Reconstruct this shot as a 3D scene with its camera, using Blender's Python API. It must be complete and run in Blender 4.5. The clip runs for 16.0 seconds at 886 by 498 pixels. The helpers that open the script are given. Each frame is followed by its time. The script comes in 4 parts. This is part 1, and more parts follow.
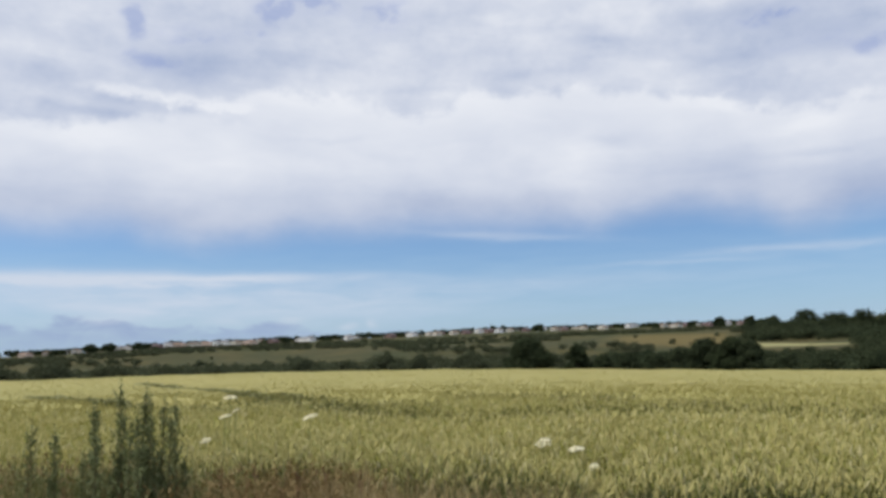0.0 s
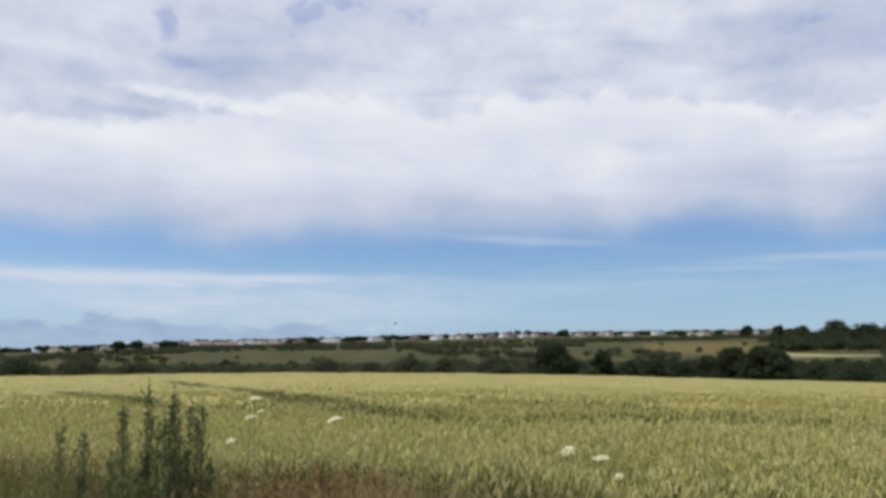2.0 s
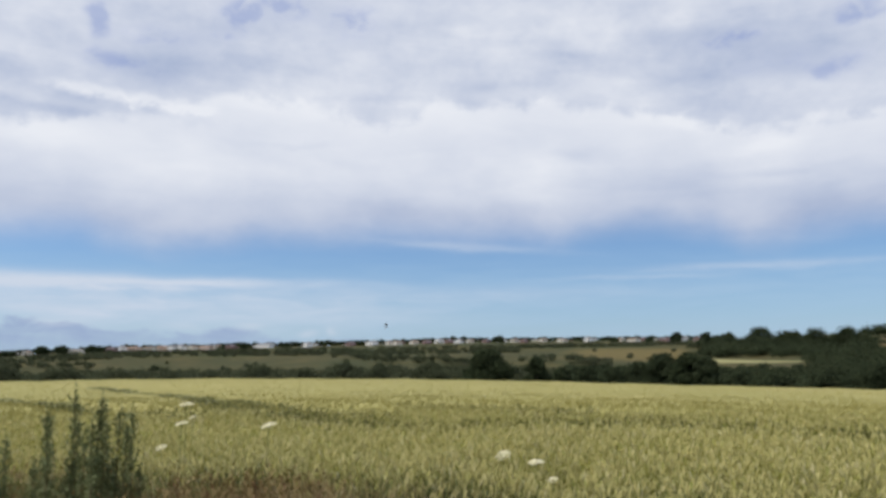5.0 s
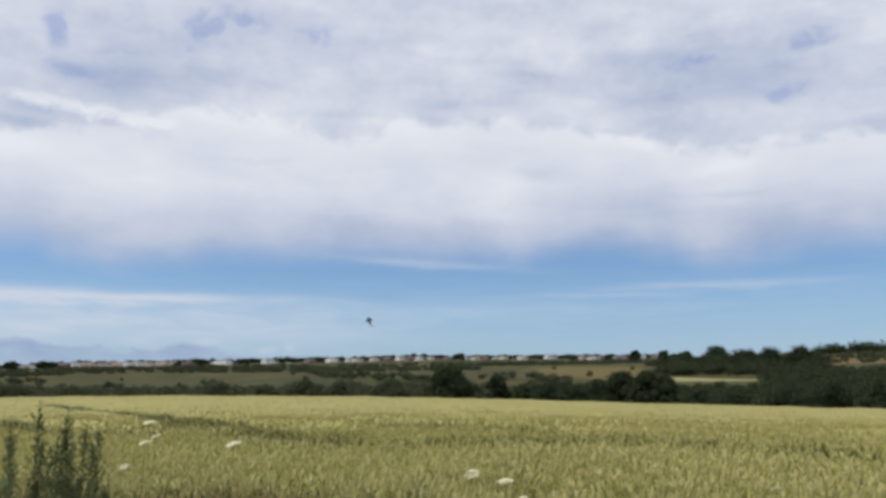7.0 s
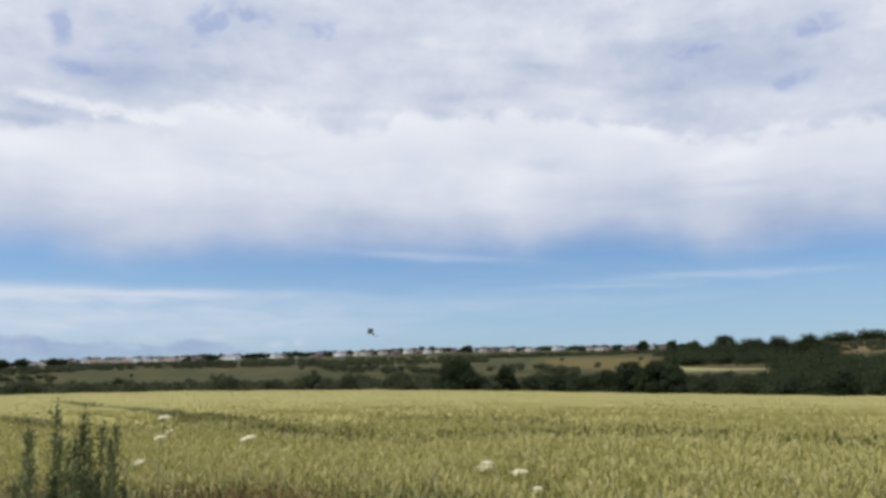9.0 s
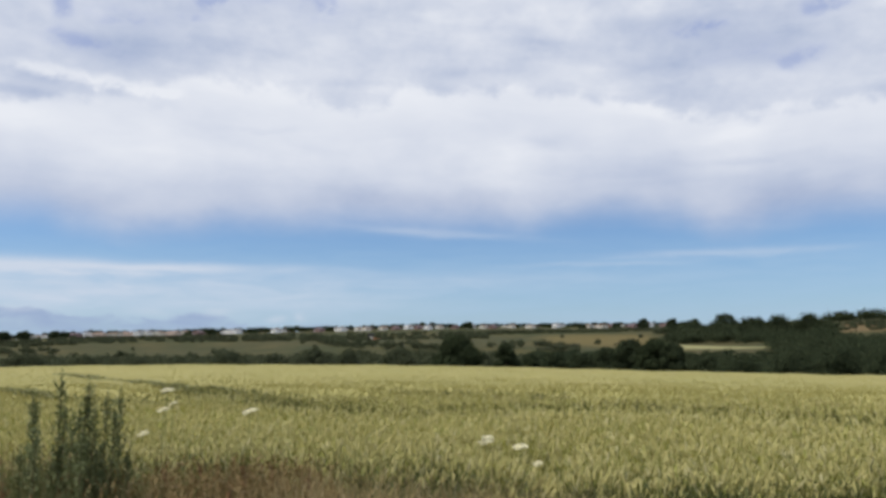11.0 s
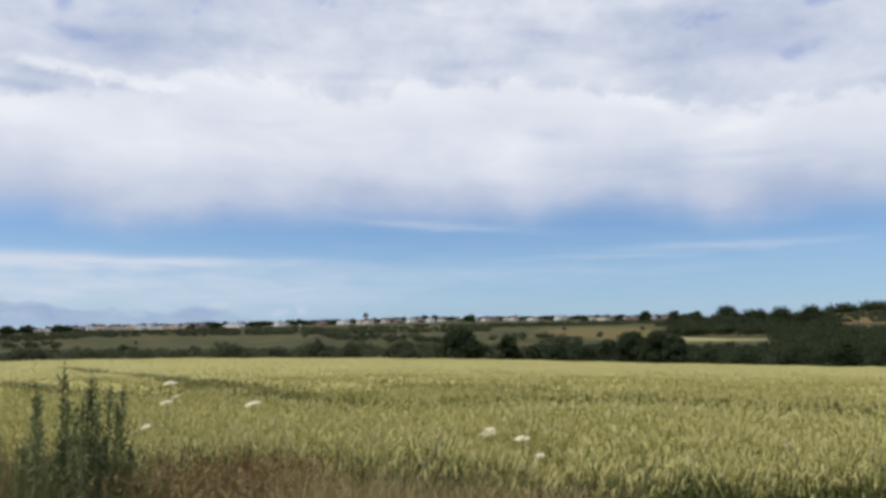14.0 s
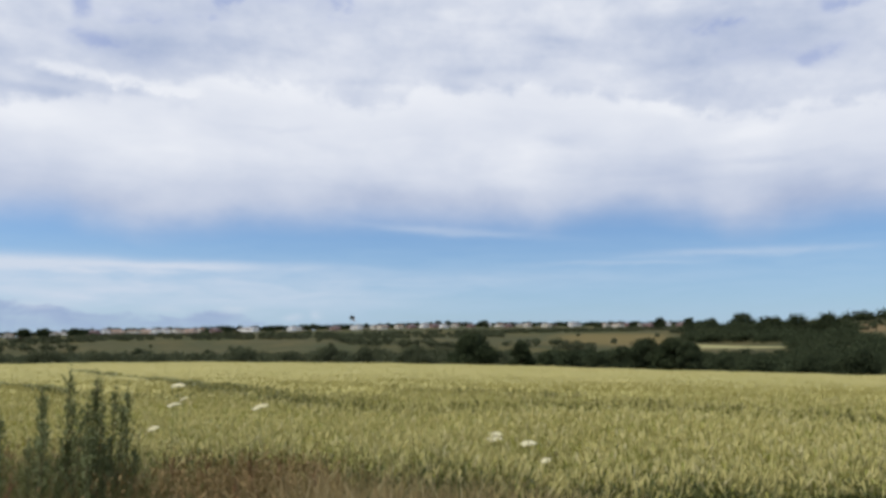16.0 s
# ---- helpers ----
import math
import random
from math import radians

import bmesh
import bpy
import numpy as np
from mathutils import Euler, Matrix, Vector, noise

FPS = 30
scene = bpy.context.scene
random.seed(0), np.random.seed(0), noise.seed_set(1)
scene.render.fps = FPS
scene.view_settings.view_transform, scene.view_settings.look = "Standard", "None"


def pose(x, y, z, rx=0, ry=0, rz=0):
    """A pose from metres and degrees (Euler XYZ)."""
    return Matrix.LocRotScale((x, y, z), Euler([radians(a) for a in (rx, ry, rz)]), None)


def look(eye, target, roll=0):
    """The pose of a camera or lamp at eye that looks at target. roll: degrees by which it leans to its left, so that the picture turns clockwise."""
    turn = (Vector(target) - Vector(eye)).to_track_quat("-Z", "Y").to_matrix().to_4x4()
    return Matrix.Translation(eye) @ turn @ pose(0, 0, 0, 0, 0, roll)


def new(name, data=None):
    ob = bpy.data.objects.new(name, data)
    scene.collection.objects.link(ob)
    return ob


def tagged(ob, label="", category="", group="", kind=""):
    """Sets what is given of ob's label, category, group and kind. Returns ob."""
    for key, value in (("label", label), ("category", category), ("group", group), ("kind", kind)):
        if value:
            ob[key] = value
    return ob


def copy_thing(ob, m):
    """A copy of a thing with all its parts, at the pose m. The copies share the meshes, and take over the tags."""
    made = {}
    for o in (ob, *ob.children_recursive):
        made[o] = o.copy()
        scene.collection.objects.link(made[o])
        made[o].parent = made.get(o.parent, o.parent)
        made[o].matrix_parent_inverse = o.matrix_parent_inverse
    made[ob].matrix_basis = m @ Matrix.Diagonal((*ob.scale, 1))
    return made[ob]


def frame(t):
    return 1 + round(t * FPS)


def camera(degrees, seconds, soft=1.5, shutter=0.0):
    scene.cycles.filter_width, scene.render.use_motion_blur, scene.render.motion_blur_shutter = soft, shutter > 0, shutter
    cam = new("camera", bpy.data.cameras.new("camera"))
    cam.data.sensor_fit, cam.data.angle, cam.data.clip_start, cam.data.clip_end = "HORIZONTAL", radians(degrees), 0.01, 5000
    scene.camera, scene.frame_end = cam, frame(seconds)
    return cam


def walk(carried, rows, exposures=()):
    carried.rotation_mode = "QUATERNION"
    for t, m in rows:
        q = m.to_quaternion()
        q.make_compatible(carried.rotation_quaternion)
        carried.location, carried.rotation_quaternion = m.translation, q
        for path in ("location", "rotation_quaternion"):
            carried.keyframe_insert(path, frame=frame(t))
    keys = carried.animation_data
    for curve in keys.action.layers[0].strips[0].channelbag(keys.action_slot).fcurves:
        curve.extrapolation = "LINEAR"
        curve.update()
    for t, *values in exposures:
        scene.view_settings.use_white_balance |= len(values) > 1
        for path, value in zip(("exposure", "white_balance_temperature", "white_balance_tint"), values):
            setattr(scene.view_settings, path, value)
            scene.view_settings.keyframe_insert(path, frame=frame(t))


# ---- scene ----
EYE = 1.70
cam = camera(56.87, 16.0, soft=3.5)
walk(cam, [
    (0.0, pose(0.027, 0, 1.691, 97.97, 1.44, 0.00)),
    (0.5, pose(0.022, 0, 1.700, 98.60, 1.04, 1.64)),
    (1.0, pose(0.016, 0, 1.702, 98.54, 0.87, 1.63)),
    (1.5, pose(0.013, 0, 1.705, 97.89, 0.08, 1.38)),
    (2.0, pose(0.016, 0, 1.710, 98.23, 0.27, 1.65)),
    (2.5, pose(0.016, 0, 1.711, 98.48, 0.62, 2.20)),
    (3.0, pose(0.018, 0, 1.709, 98.35, 0.78, 2.33)),
    (3.5, pose(0.015, 0, 1.705, 98.27, 0.61, 2.14)),
    (4.0, pose(0.006, 0, 1.705, 97.84, 0.25, 0.53)),
    (4.5, pose(0.005, 0, 1.702, 98.50, 0.40, -1.46)),
    (5.0, pose(0.000, 0, 1.700, 98.61, 0.30, -2.82)),
    (5.2, pose(0.000, 0, 1.696, 98.42, 0.22, -3.61)),
    (7.3, pose(-0.107, 0, 1.711, 99.87, 0.16, -5.58)),
    (7.5, pose(-0.113, 0, 1.708, 99.67, 0.44, -5.20)),
    (8.0, pose(-0.124, 0, 1.704, 99.58, 0.91, -4.87)),
    (10.5, pose(-0.146, 0, 1.703, 98.10, 0.49, -5.19)),
    (11.0, pose(-0.151, 0, 1.699, 97.63, 0.31, -4.98)),
    (11.5, pose(-0.147, 0, 1.697, 97.40, 0.27, -4.73)),
    (12.0, pose(-0.146, 0, 1.695, 97.07, 0.26, -4.41)),
    (12.5, pose(-0.143, 0, 1.695, 96.95, 0.37, -4.43)),
    (13.0, pose(-0.153, 0, 1.694, 97.18, 0.39, -4.48)),
    (13.5, pose(-0.154, 0, 1.695, 97.19, 0.58, -4.52)),
    (14.0, pose(-0.146, 0, 1.695, 97.14, 0.47, -4.82)),
    (14.5, pose(-0.134, 0, 1.691, 97.18, 0.25, -5.05)),
    (15.0, pose(-0.106, 0, 1.689, 97.29, 0.27, -4.90)),
    (15.5, pose(-0.091, 0, 1.679, 97.34, 0.11, -4.66)),
    (16.0, pose(-0.080, 0, 1.680, 97.53, 0.10, -3.89)),
], [(0.0, -0.03), (5.0, -0.03), (7.4, -0.09), (8.0, -0.02), (10.5, -0.03), (16.0, 0.0)])

# ---- light ----
SUN_EL, SUN_AZ = 58, 266          # degrees; azimuth clockwise from straight ahead
sun = new("sun", bpy.data.lights.new("sun", "SUN"))
sun.data.energy, sun.data.angle, sun.data.color = 3.4, radians(1.5), (1.0, 0.94, 0.84)
_d = Vector((math.sin(radians(SUN_AZ)) * math.cos(radians(SUN_EL)),
             math.cos(radians(SUN_AZ)) * math.cos(radians(SUN_EL)), math.sin(radians(SUN_EL))))
sun.matrix_world = look(_d * 50, (0, 0, 0))


# ---- node arithmetic ----
class Val:
    """A socket of a node tree, with arithmetic."""

    def __init__(self, tree, sock):
        self.tree, self.sock = tree, sock

    def op(self, kind, *others, clamp=False):
        n = self.tree.nodes.new("ShaderNodeMath")
        n.operation, n.use_clamp = kind, clamp
        for i, v in enumerate((self, *others)):
            if isinstance(v, Val):
                self.tree.links.new(v.sock, n.inputs[i])
            else:
                n.inputs[i].default_value = v
        return Val(self.tree, n.outputs[0])

    def __add__(self, o): return self.op("ADD", o)
    def __sub__(self, o): return self.op("SUBTRACT", o)
    def __mul__(self, o): return self.op("MULTIPLY", o)
    def __truediv__(self, o): return self.op("DIVIDE", o)
    def clamp(self): return self.op("ADD", 0.0, clamp=True)

    def step(self, a, b):
        """0 below a, 1 above b, smooth between (a > b turns it round)."""
        n = self.tree.nodes.new("ShaderNodeMapRange")
        n.interpolation_type = "SMOOTHSTEP"
        self.tree.links.new(self.sock, n.inputs["Value"])
        lo, hi = (a, b) if a < b else (b, a)
        n.inputs["From Min"].default_value, n.inputs["From Max"].default_value = lo, hi
        n.inputs["To Min"].default_value, n.inputs["To Max"].default_value = (0, 1) if a < b else (1, 0)
        return Val(self.tree, n.outputs["Result"])


def vec(tree, x, y, z=0.0):
    n = tree.nodes.new("ShaderNodeCombineXYZ")
    for i, v in enumerate((x, y, z)):
        if isinstance(v, Val):
            tree.links.new(v.sock, n.inputs[i])
        else:
            n.inputs[i].default_value = v
    return n.outputs[0]


def fbm(tree, vector, scale, detail=5.0, rough=0.55, distort=0.0):
    n = tree.nodes.new("ShaderNodeTexNoise")
    n.inputs["Scale"].default_value, n.inputs["Detail"].default_value = scale, detail
    n.inputs["Roughness"].default_value, n.inputs["Distortion"].default_value = rough, distort
    if vector is not None:
        tree.links.new(vector, n.inputs["Vector"])
    return Val(tree, n.outputs["Fac"])


def blend(tree, fac, a, b):
    n = tree.nodes.new("ShaderNodeMix")
    n.data_type = "RGBA"
    if isinstance(fac, Val):
        tree.links.new(fac.sock, n.inputs[0])
    else:
        n.inputs[0].default_value = fac
    for i, v in ((6, a), (7, b)):
        if isinstance(v, tuple):
            n.inputs[i].default_value = (*v, 1)
        else:
            tree.links.new(v, n.inputs[i])
    return n.outputs[2]


def srgb(r, g, b):
    return tuple(c / 255 / 12.92 if c < 10.3 else ((c / 255 + 0.055) / 1.055) ** 2.4 for c in (r, g, b))


# ---- sky: clear sky under layers of cloud ----
def make_sky():
    w = bpy.data.worlds.new("sky")
    scene.world = w
    w.use_nodes = True
    t = w.node_tree
    t.nodes.clear()
    out = t.nodes.new("ShaderNodeOutputWorld")
    bg = t.nodes.new("ShaderNodeBackground")
    t.links.new(bg.outputs[0], out.inputs[0])
    sky = t.nodes.new("ShaderNodeTexSky")
    sky.sky_type, sky.sun_disc = "NISHITA", False
    sky.sun_elevation, sky.sun_rotation = radians(SUN_EL), radians(SUN_AZ)
    sky.air_density, sky.dust_density, sky.ozone_density = 1.0, 0.6, 1.5
    co = t.nodes.new("ShaderNodeTexCoord")
    sep = t.nodes.new("ShaderNodeSeparateXYZ")
    t.links.new(co.outputs["Generated"], sep.inputs[0])
    x, y, z = (Val(t, s) for s in sep.outputs)
    A = x.op("ARCTAN2", y) * 57.2958
    E = z.op("ARCSINE") * 57.2958
    # warped coordinates, stretched along the horizon
    p = vec(t, A * 0.05, E * 0.11)
    big = fbm(t, p, 1.6, 6, 0.55) - 0.5
    fine = fbm(t, vec(t, A * 0.05 + E * 0.02, E * 0.12, 3.0), 2.6, 6, 0.5, 0.5) - 0.5
    wisp = fbm(t, vec(t, A * 0.035, E * 0.22, 7.0), 6.0, 6, 0.62, 0.4) - 0.5
    mott = fbm(t, vec(t, A * 0.05 + E * 0.012, E * 0.115, 11.0), 5.0, 7, 0.55, 0.9) - 0.5
    Aw = A + big * 5.0 + fine * 2.5
    Ew = E + big * 1.6 + fine * 1.6

    def blob(a, e, sa, se, amp, tilt=0.0):
        """A soft patch round azimuth a and elevation e, sa by se degrees in size."""
        da = Aw - a
        u, v = da * (1 / sa), (Ew - e + da * tilt) * (1 / se)
        g = (u * u + v * v) * -1.0
        return g.op("EXPONENT") * amp

    def total(items):
        s = items[0]
        for i in items[1:]:
            s = s + i
        return s

    def band(a, e, sa, se, amp, tilt=0.0):
        """A straight thin streak of cloud."""
        da = A - a
        u, v = da * (1 / sa), (E - e + da * tilt + fine * 0.7 + wisp * 0.35) * (1 / se)
        return ((u * u + v * v) * -1.0).op("EXPONENT") * amp

    # clear sky
    base = blend(t, 1.0, sky.outputs[0], sky.outputs[0])
    gain = t.nodes.new("ShaderNodeMix")
    gain.data_type, gain.blend_type = "RGBA", "MULTIPLY"
    gain.inputs[0].default_value = 1.0
    t.links.new(base, gain.inputs[6])
    gain.inputs[7].default_value = (SKY_GAIN[0], SKY_GAIN[1], SKY_GAIN[2], 1)
    col = gain.outputs[2]
    # thin haze and wisps low down
    haze = E.step(9.5, 3.5) * 0.42 + wisp * E.step(10, 5) * 0.7
    col = blend(t, haze.clamp(), col, srgb(170, 199, 226))
    col = blend(t, (E.step(4.2, 0.5) * 0.6).clamp(), col, srgb(174, 197, 221))
    streak = total([band(-25, 5.95, 13, 0.5, 0.95), band(-12, 6.1, 8, 0.3, 0.4), band(4, 8.75, 6, 0.3, 0.4, 0.06),
                    band(24, 6.9, 7, 0.25, 0.4), band(16, 6.4, 5, 0.16, 0.25), band(6, 5.4, 12, 0.6, 0.25), blob(-20, 4.6, 15, 1.0, 0.75), blob(-18, 3.0, 14, 0.9, 0.3), blob(-4, 4.0, 9, 0.8, 0.3)])
    col = blend(t, (streak * (wisp * 1.6 + 1.0)).clamp(), col, srgb(205, 216, 232))
    # a low bank of distant cumulus
    top = (A.step(2, -12) * 1.6 + fine * 2.2 + mott * 2.4 + 1.5) - E
    bank = top.step(-0.15, 0.3) * (E.step(1.0, 2.6) * 0.5 + 0.5) * A.step(4, -10)
    col = blend(t, (bank * (mott * 2.0 + wisp * 1.6 + 0.62)).clamp(), col, srgb(156, 175, 207))
    puff = total([blob(-10, 3.3, 0.9, 0.25, 0.5), blob(-6.5, 2.6, 0.5, 0.22, 0.5), blob(-4.9, 2.9, 0.5, 0.3, 0.5), blob(-22, 3.6, 2.0, 0.2, 0.35), blob(-15, 3.0, 1.5, 0.2, 0.3)])
    col = blend(t, puff.clamp(), col, srgb(205, 215, 230))
    # the great deck: its foot, the crest of its front mass, and a thinner sheet behind and above
    puffs = fbm(t, vec(t, A * 0.10, E * 0.15, 21.0), 2.2, 7, 0.5, 0.2) - 0.5
    curds = fbm(t, vec(t, A * 0.10, E * 0.14, 31.0), 6.5, 7, 0.55, 0.3) - 0.5
    sheet = fbm(t, vec(t, A * 0.03 + E * 0.02, E * 0.12, 41.0), 3.0, 6, 0.55, 0.4) - 0.5

    def profile(pts):
        """An elevation that goes smoothly from point to point along the azimuth."""
        line = A * 0.0 + pts[0][1]
        for (a0, e0), (a1, e1) in zip(pts, pts[1:]):
            line = line + A.step(a0, a1) * (e1 - e0)
        return line
    foot = profile([(-27.3, 9.01), (-21.7, 9.42), (-19.5, 8.76), (-16.8, 8.32), (-12.5, 8.69), (-9.9, 9.28), (-5.0, 9.25), (-2.2, 9.54), (6.4, 9.31), (11.0, 9.22), (13.2, 9.62), (17.1, 9.90), (21.1, 9.33), (23.7, 8.39), (25.8, 8.41), (27.7, 8.90), (30.4, 9.08)])
    crest = profile([(-27.7, 15.99), (-19.6, 16.99), (-14.9, 17.77), (-12.3, 19.22), (-8.4, 18.70), (-5.1, 18.19), (-2.3, 17.45), (0.6, 17.89), (2.6, 18.74), (8.6, 18.66), (10.3, 18.89), (14.3, 18.24), (16.4, 17.62), (19.6, 17.36), (21.5, 16.65), (24.4, 15.88), (26.3, 15.89), (28.6, 16.25), (30.9, 16.19)])
    above = E - foot + puffs * 0.6 + sheet * 0.8 + curds * 0.3
    cover = above.step(-1.4, 1.8)
    depth = crest - E + puffs * 1.2 + curds * 2.0
    front = depth.step(-0.25, 0.8)
    glow = ((depth.op("MAXIMUM", 0.0)) * -0.55).op("EXPONENT")
    thin = puffs * 0.8 + curds * 0.42 + sheet * 0.9 + 0.55
    body = glow * 0.27 + above.step(-0.5, 6.0) * 0.50 + puffs * 0.35 + curds * 0.14 + sheet * 0.5 + 0.20
    light = thin + front * (body - thin)
    veil = profile([(-23.1, 18.32), (-20.2, 18.06), (-17.2, 17.89), (-13.3, 17.57)])
    rim = E - veil + curds * 1.6 + puffs * 0.4
    light = light + ((rim * rim * -7.0).op("EXPONENT") * 0.45 - ((rim + 0.75) * (rim + 0.75) * -5.0).op("EXPONENT") * 0.16) * A.step(-25.39, -22.25) * A.step(-12.43, -14.59)
    light = light + total([blob(-18, 21.8, 8, 2.2, -0.2), blob(26, 20.5, 6, 2.5, -0.18),
                           blob(10.2, 19.0, 2.2, 0.5, 0.2), blob(20.0, 16.6, 2.2, 0.5, 0.25, 0.15), blob(24.9, 14.4, 1.8, 0.6, 0.25), blob(9.8, 13.3, 4, 1.3, 0.22), blob(12.6, 15.0, 2.6, 0.45, -0.22),
                           blob(25.7, 12.8, 2.6, 0.28, -0.22), blob(27.9, 10.9, 4, 1.4, -0.25), blob(20.3, 12.8, 3, 1.2, -0.18), blob(-24.1, 15.1, 3, 0.7, 0.22), blob(-26.1, 11.1, 5, 1.5, -0.08),
                           blob(-14.2, 14.1, 5, 1.6, 0.12), blob(0.3, 18.4, 1.6, 0.35, 0.25), blob(-2.9, 21.6, 2, 0.6, 0.22), blob(0.5, 13.7, 4, 1.4, 0.06), blob(-0.6, 11.2, 3, 0.7, -0.2),
                           blob(-12.6, 11.5, 3, 0.8, -0.05), blob(4.4, 23.4, 2.6, 0.4, 0.2), blob(6.1, 19.8, 3.5, 0.35, -0.18), blob(12.8, 21.4, 3.6, 0.5, -0.12), blob(21.7, 19.2, 3.6, 0.5, -0.22),
                           blob(27.6, 19.9, 4.5, 1.8, -0.2), blob(30.7, 21.0, 2.2, 0.5, 0.2), blob(20.4, 23.1, 2.5, 0.5, 0.18), blob(-26.2, 19.3, 4.5, 1.2, -0.26), blob(-16.5, 20.5, 4, 0.9, -0.22),
                           blob(-26.9, 22.2, 3, 0.9, 0.2), blob(-18.2, 22.3, 0.7, 0.4, 0.25), blob(-23.3, 16.8, 4, 0.35, -0.22, 0.08), blob(-10.1, 18.7, 2.5, 0.6, 0.12), blob(-6.5, 21.0, 3.5, 0.6, 0.04),
                           blob(-1.1, 24.7, 2.5, 0.9, 0.1), blob(-7.3, 15.8, 2.2, 0.22, -0.14)])
    cloud = blend(t, light.clamp(), srgb(173, 186, 213), srgb(236, 239, 246))
    holes = total([blob(-20.7, 22.7, 0.81, 1.28, 0.9), blob(-16.5, 22.2, 2.295, 0.72, 0.7), blob(-12.2, 23.4, 1.35, 0.88, 0.9), blob(-9.7, 24.6, 2.97, 0.96, 0.9), blob(-3.7, 23.8, 1.755, 1.28, 0.7),
                   blob(-19.2, 20.2, 2.295, 0.64, 0.8), blob(-16.6, 19.5, 1.35, 0.48, 0.6), blob(23.3, 21.7, 2.295, 0.64, 0.9), blob(30.9, 22.0, 1.755, 1.28, 0.8), blob(28.8, 18.8, 1.89, 0.64, 0.7),
                   blob(25.4, 19.9, 2.025, 0.8, 0.6)])
    hole = (holes.op("MINIMUM", 1.0) * (curds * 6.0 + puffs * 2.5 + sheet * 3.0 + 0.9)).step(0.05, 1.3)
    cloud = blend(t, (holes * 0.22).clamp(), cloud, srgb(160, 174, 212))
    cloud = blend(t, hole * 0.45, cloud, srgb(126, 149, 205))
    col = blend(t, cover * 0.98, col, cloud)
    t.links.new(col, bg.inputs["Color"])
    bg.inputs["Strength"].default_value = 1.0


SKY_GAIN = (0.074, 0.0925, 0.119)
make_sky()


# ---- materials ----
def material(name, rough=0.8, spec=0.3):
    m = bpy.data.materials.new(name)
    m.use_nodes = True
    b = m.node_tree.nodes["Principled BSDF"]
    b.inputs["Roughness"].default_value = rough
    b.inputs["Specular IOR Level"].default_value = spec
    return m, m.node_tree, b


def coords(tree):
    return tree.nodes.new("ShaderNodeTexCoord").outputs["Object"]


def bump(tree, bsdf, height, strength, distance):
    n = tree.nodes.new("ShaderNodeBump")
    n.inputs["Strength"].default_value, n.inputs["Distance"].default_value = strength, distance
    tree.links.new(height.sock, n.inputs["Height"])
    tree.links.new(n.outputs[0], bsdf.inputs["Normal"])


def plant_mat(name, a, b, patch=0.6, rough=0.6, through_light=0.25, third=None, spec=0.2, spread=0.75):
    """Leafy stuff: two colours mixed piece by piece and in larger patches."""
    m, t, bs = material(name, rough, spec)
    geo = t.nodes.new("ShaderNodeNewGeometry")
    r = Val(t, geo.outputs["Random Per Island"])
    n = fbm(t, coords(t), patch, 3)
    f = (r * spread + (n - 0.5) * 1.1 + 0.5 - spread * 0.5).clamp()
    col = blend(t, f, a, b)
    if third:
        col = blend(t, (r * 7.31).op("FRACT").step(0.80, 0.97), col, third)
    t.links.new(col, bs.inputs["Base Color"])
    if through_light:
        tr = t.nodes.new("ShaderNodeBsdfTranslucent")
        t.links.new(col, tr.inputs["Color"])
        mx = t.nodes.new("ShaderNodeMixShader")
        mx.inputs[0].default_value = through_light
        t.links.new(bs.outputs[0], mx.inputs[1])
        t.links.new(tr.outputs[0], mx.inputs[2])
        t.links.new(mx.outputs[0], t.nodes["Material Output"].inputs["Surface"])
    return m


def plain_mat(name, a, b, scale=3.0, rough=0.85, spec=0.2, bumps=0.0, metal=0.0):
    m, t, bs = material(name, rough, spec)
    n = fbm(t, coords(t), scale, 5)
    t.links.new(blend(t, n.step(0.3, 0.7), a, b), bs.inputs["Base Color"])
    bs.inputs["Metallic"].default_value = metal
    if bumps:
        bump(t, bs, fbm(t, coords(t), scale * 6, 4), bumps, 0.02)
    return m


M_EAR = plant_mat("wheat_ear", (0.65, 0.58, 0.25), (0.41, 0.39, 0.14), 1.3, 0.65, 0.2, (0.60, 0.55, 0.30), 0.2, 0.5)
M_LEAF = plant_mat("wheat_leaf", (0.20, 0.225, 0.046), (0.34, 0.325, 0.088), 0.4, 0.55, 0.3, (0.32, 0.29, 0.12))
# darker copy of the leaf colour, standing in for shade low in the crop
M_SHADELEAF = plant_mat("wheat_leaf_in_shade", (0.115, 0.138, 0.035), (0.22, 0.225, 0.065), 0.4, 0.6, 0.25, (0.30, 0.27, 0.11), 0.1)
M_FAREAR = plant_mat("wheat_ear_far", (0.41, 0.37, 0.14), (0.33, 0.305, 0.105), 0.08, 0.7, 0.15, None, 0.1, 0.35)
# shade at the crop's front foot, put into the plant colour
M_FOOTSHADE = plant_mat("crop_foot_shade", (0.058, 0.075, 0.024), (0.11, 0.12, 0.042), 0.6, 0.6, 0.15, None, 0.1)
M_UNRIPE = plant_mat("unripe_wheat", (0.10, 0.106, 0.03), (0.17, 0.168, 0.055), 0.4, 0.6, 0.2)
M_MUG = plant_mat("mugwort_leaf", (0.13, 0.155, 0.07), (0.22, 0.25, 0.125), 3.0, 0.8, 0.2, None, 0.08)
M_MUGSTEM = plain_mat("mugwort_stem", (0.12, 0.08, 0.05), (0.14, 0.13, 0.06), 8)
M_DRY = plant_mat("dry_grass_blade", (0.33, 0.255, 0.115), (0.20, 0.155, 0.068), 0.9, 0.75, 0.3, (0.50, 0.42, 0.24))
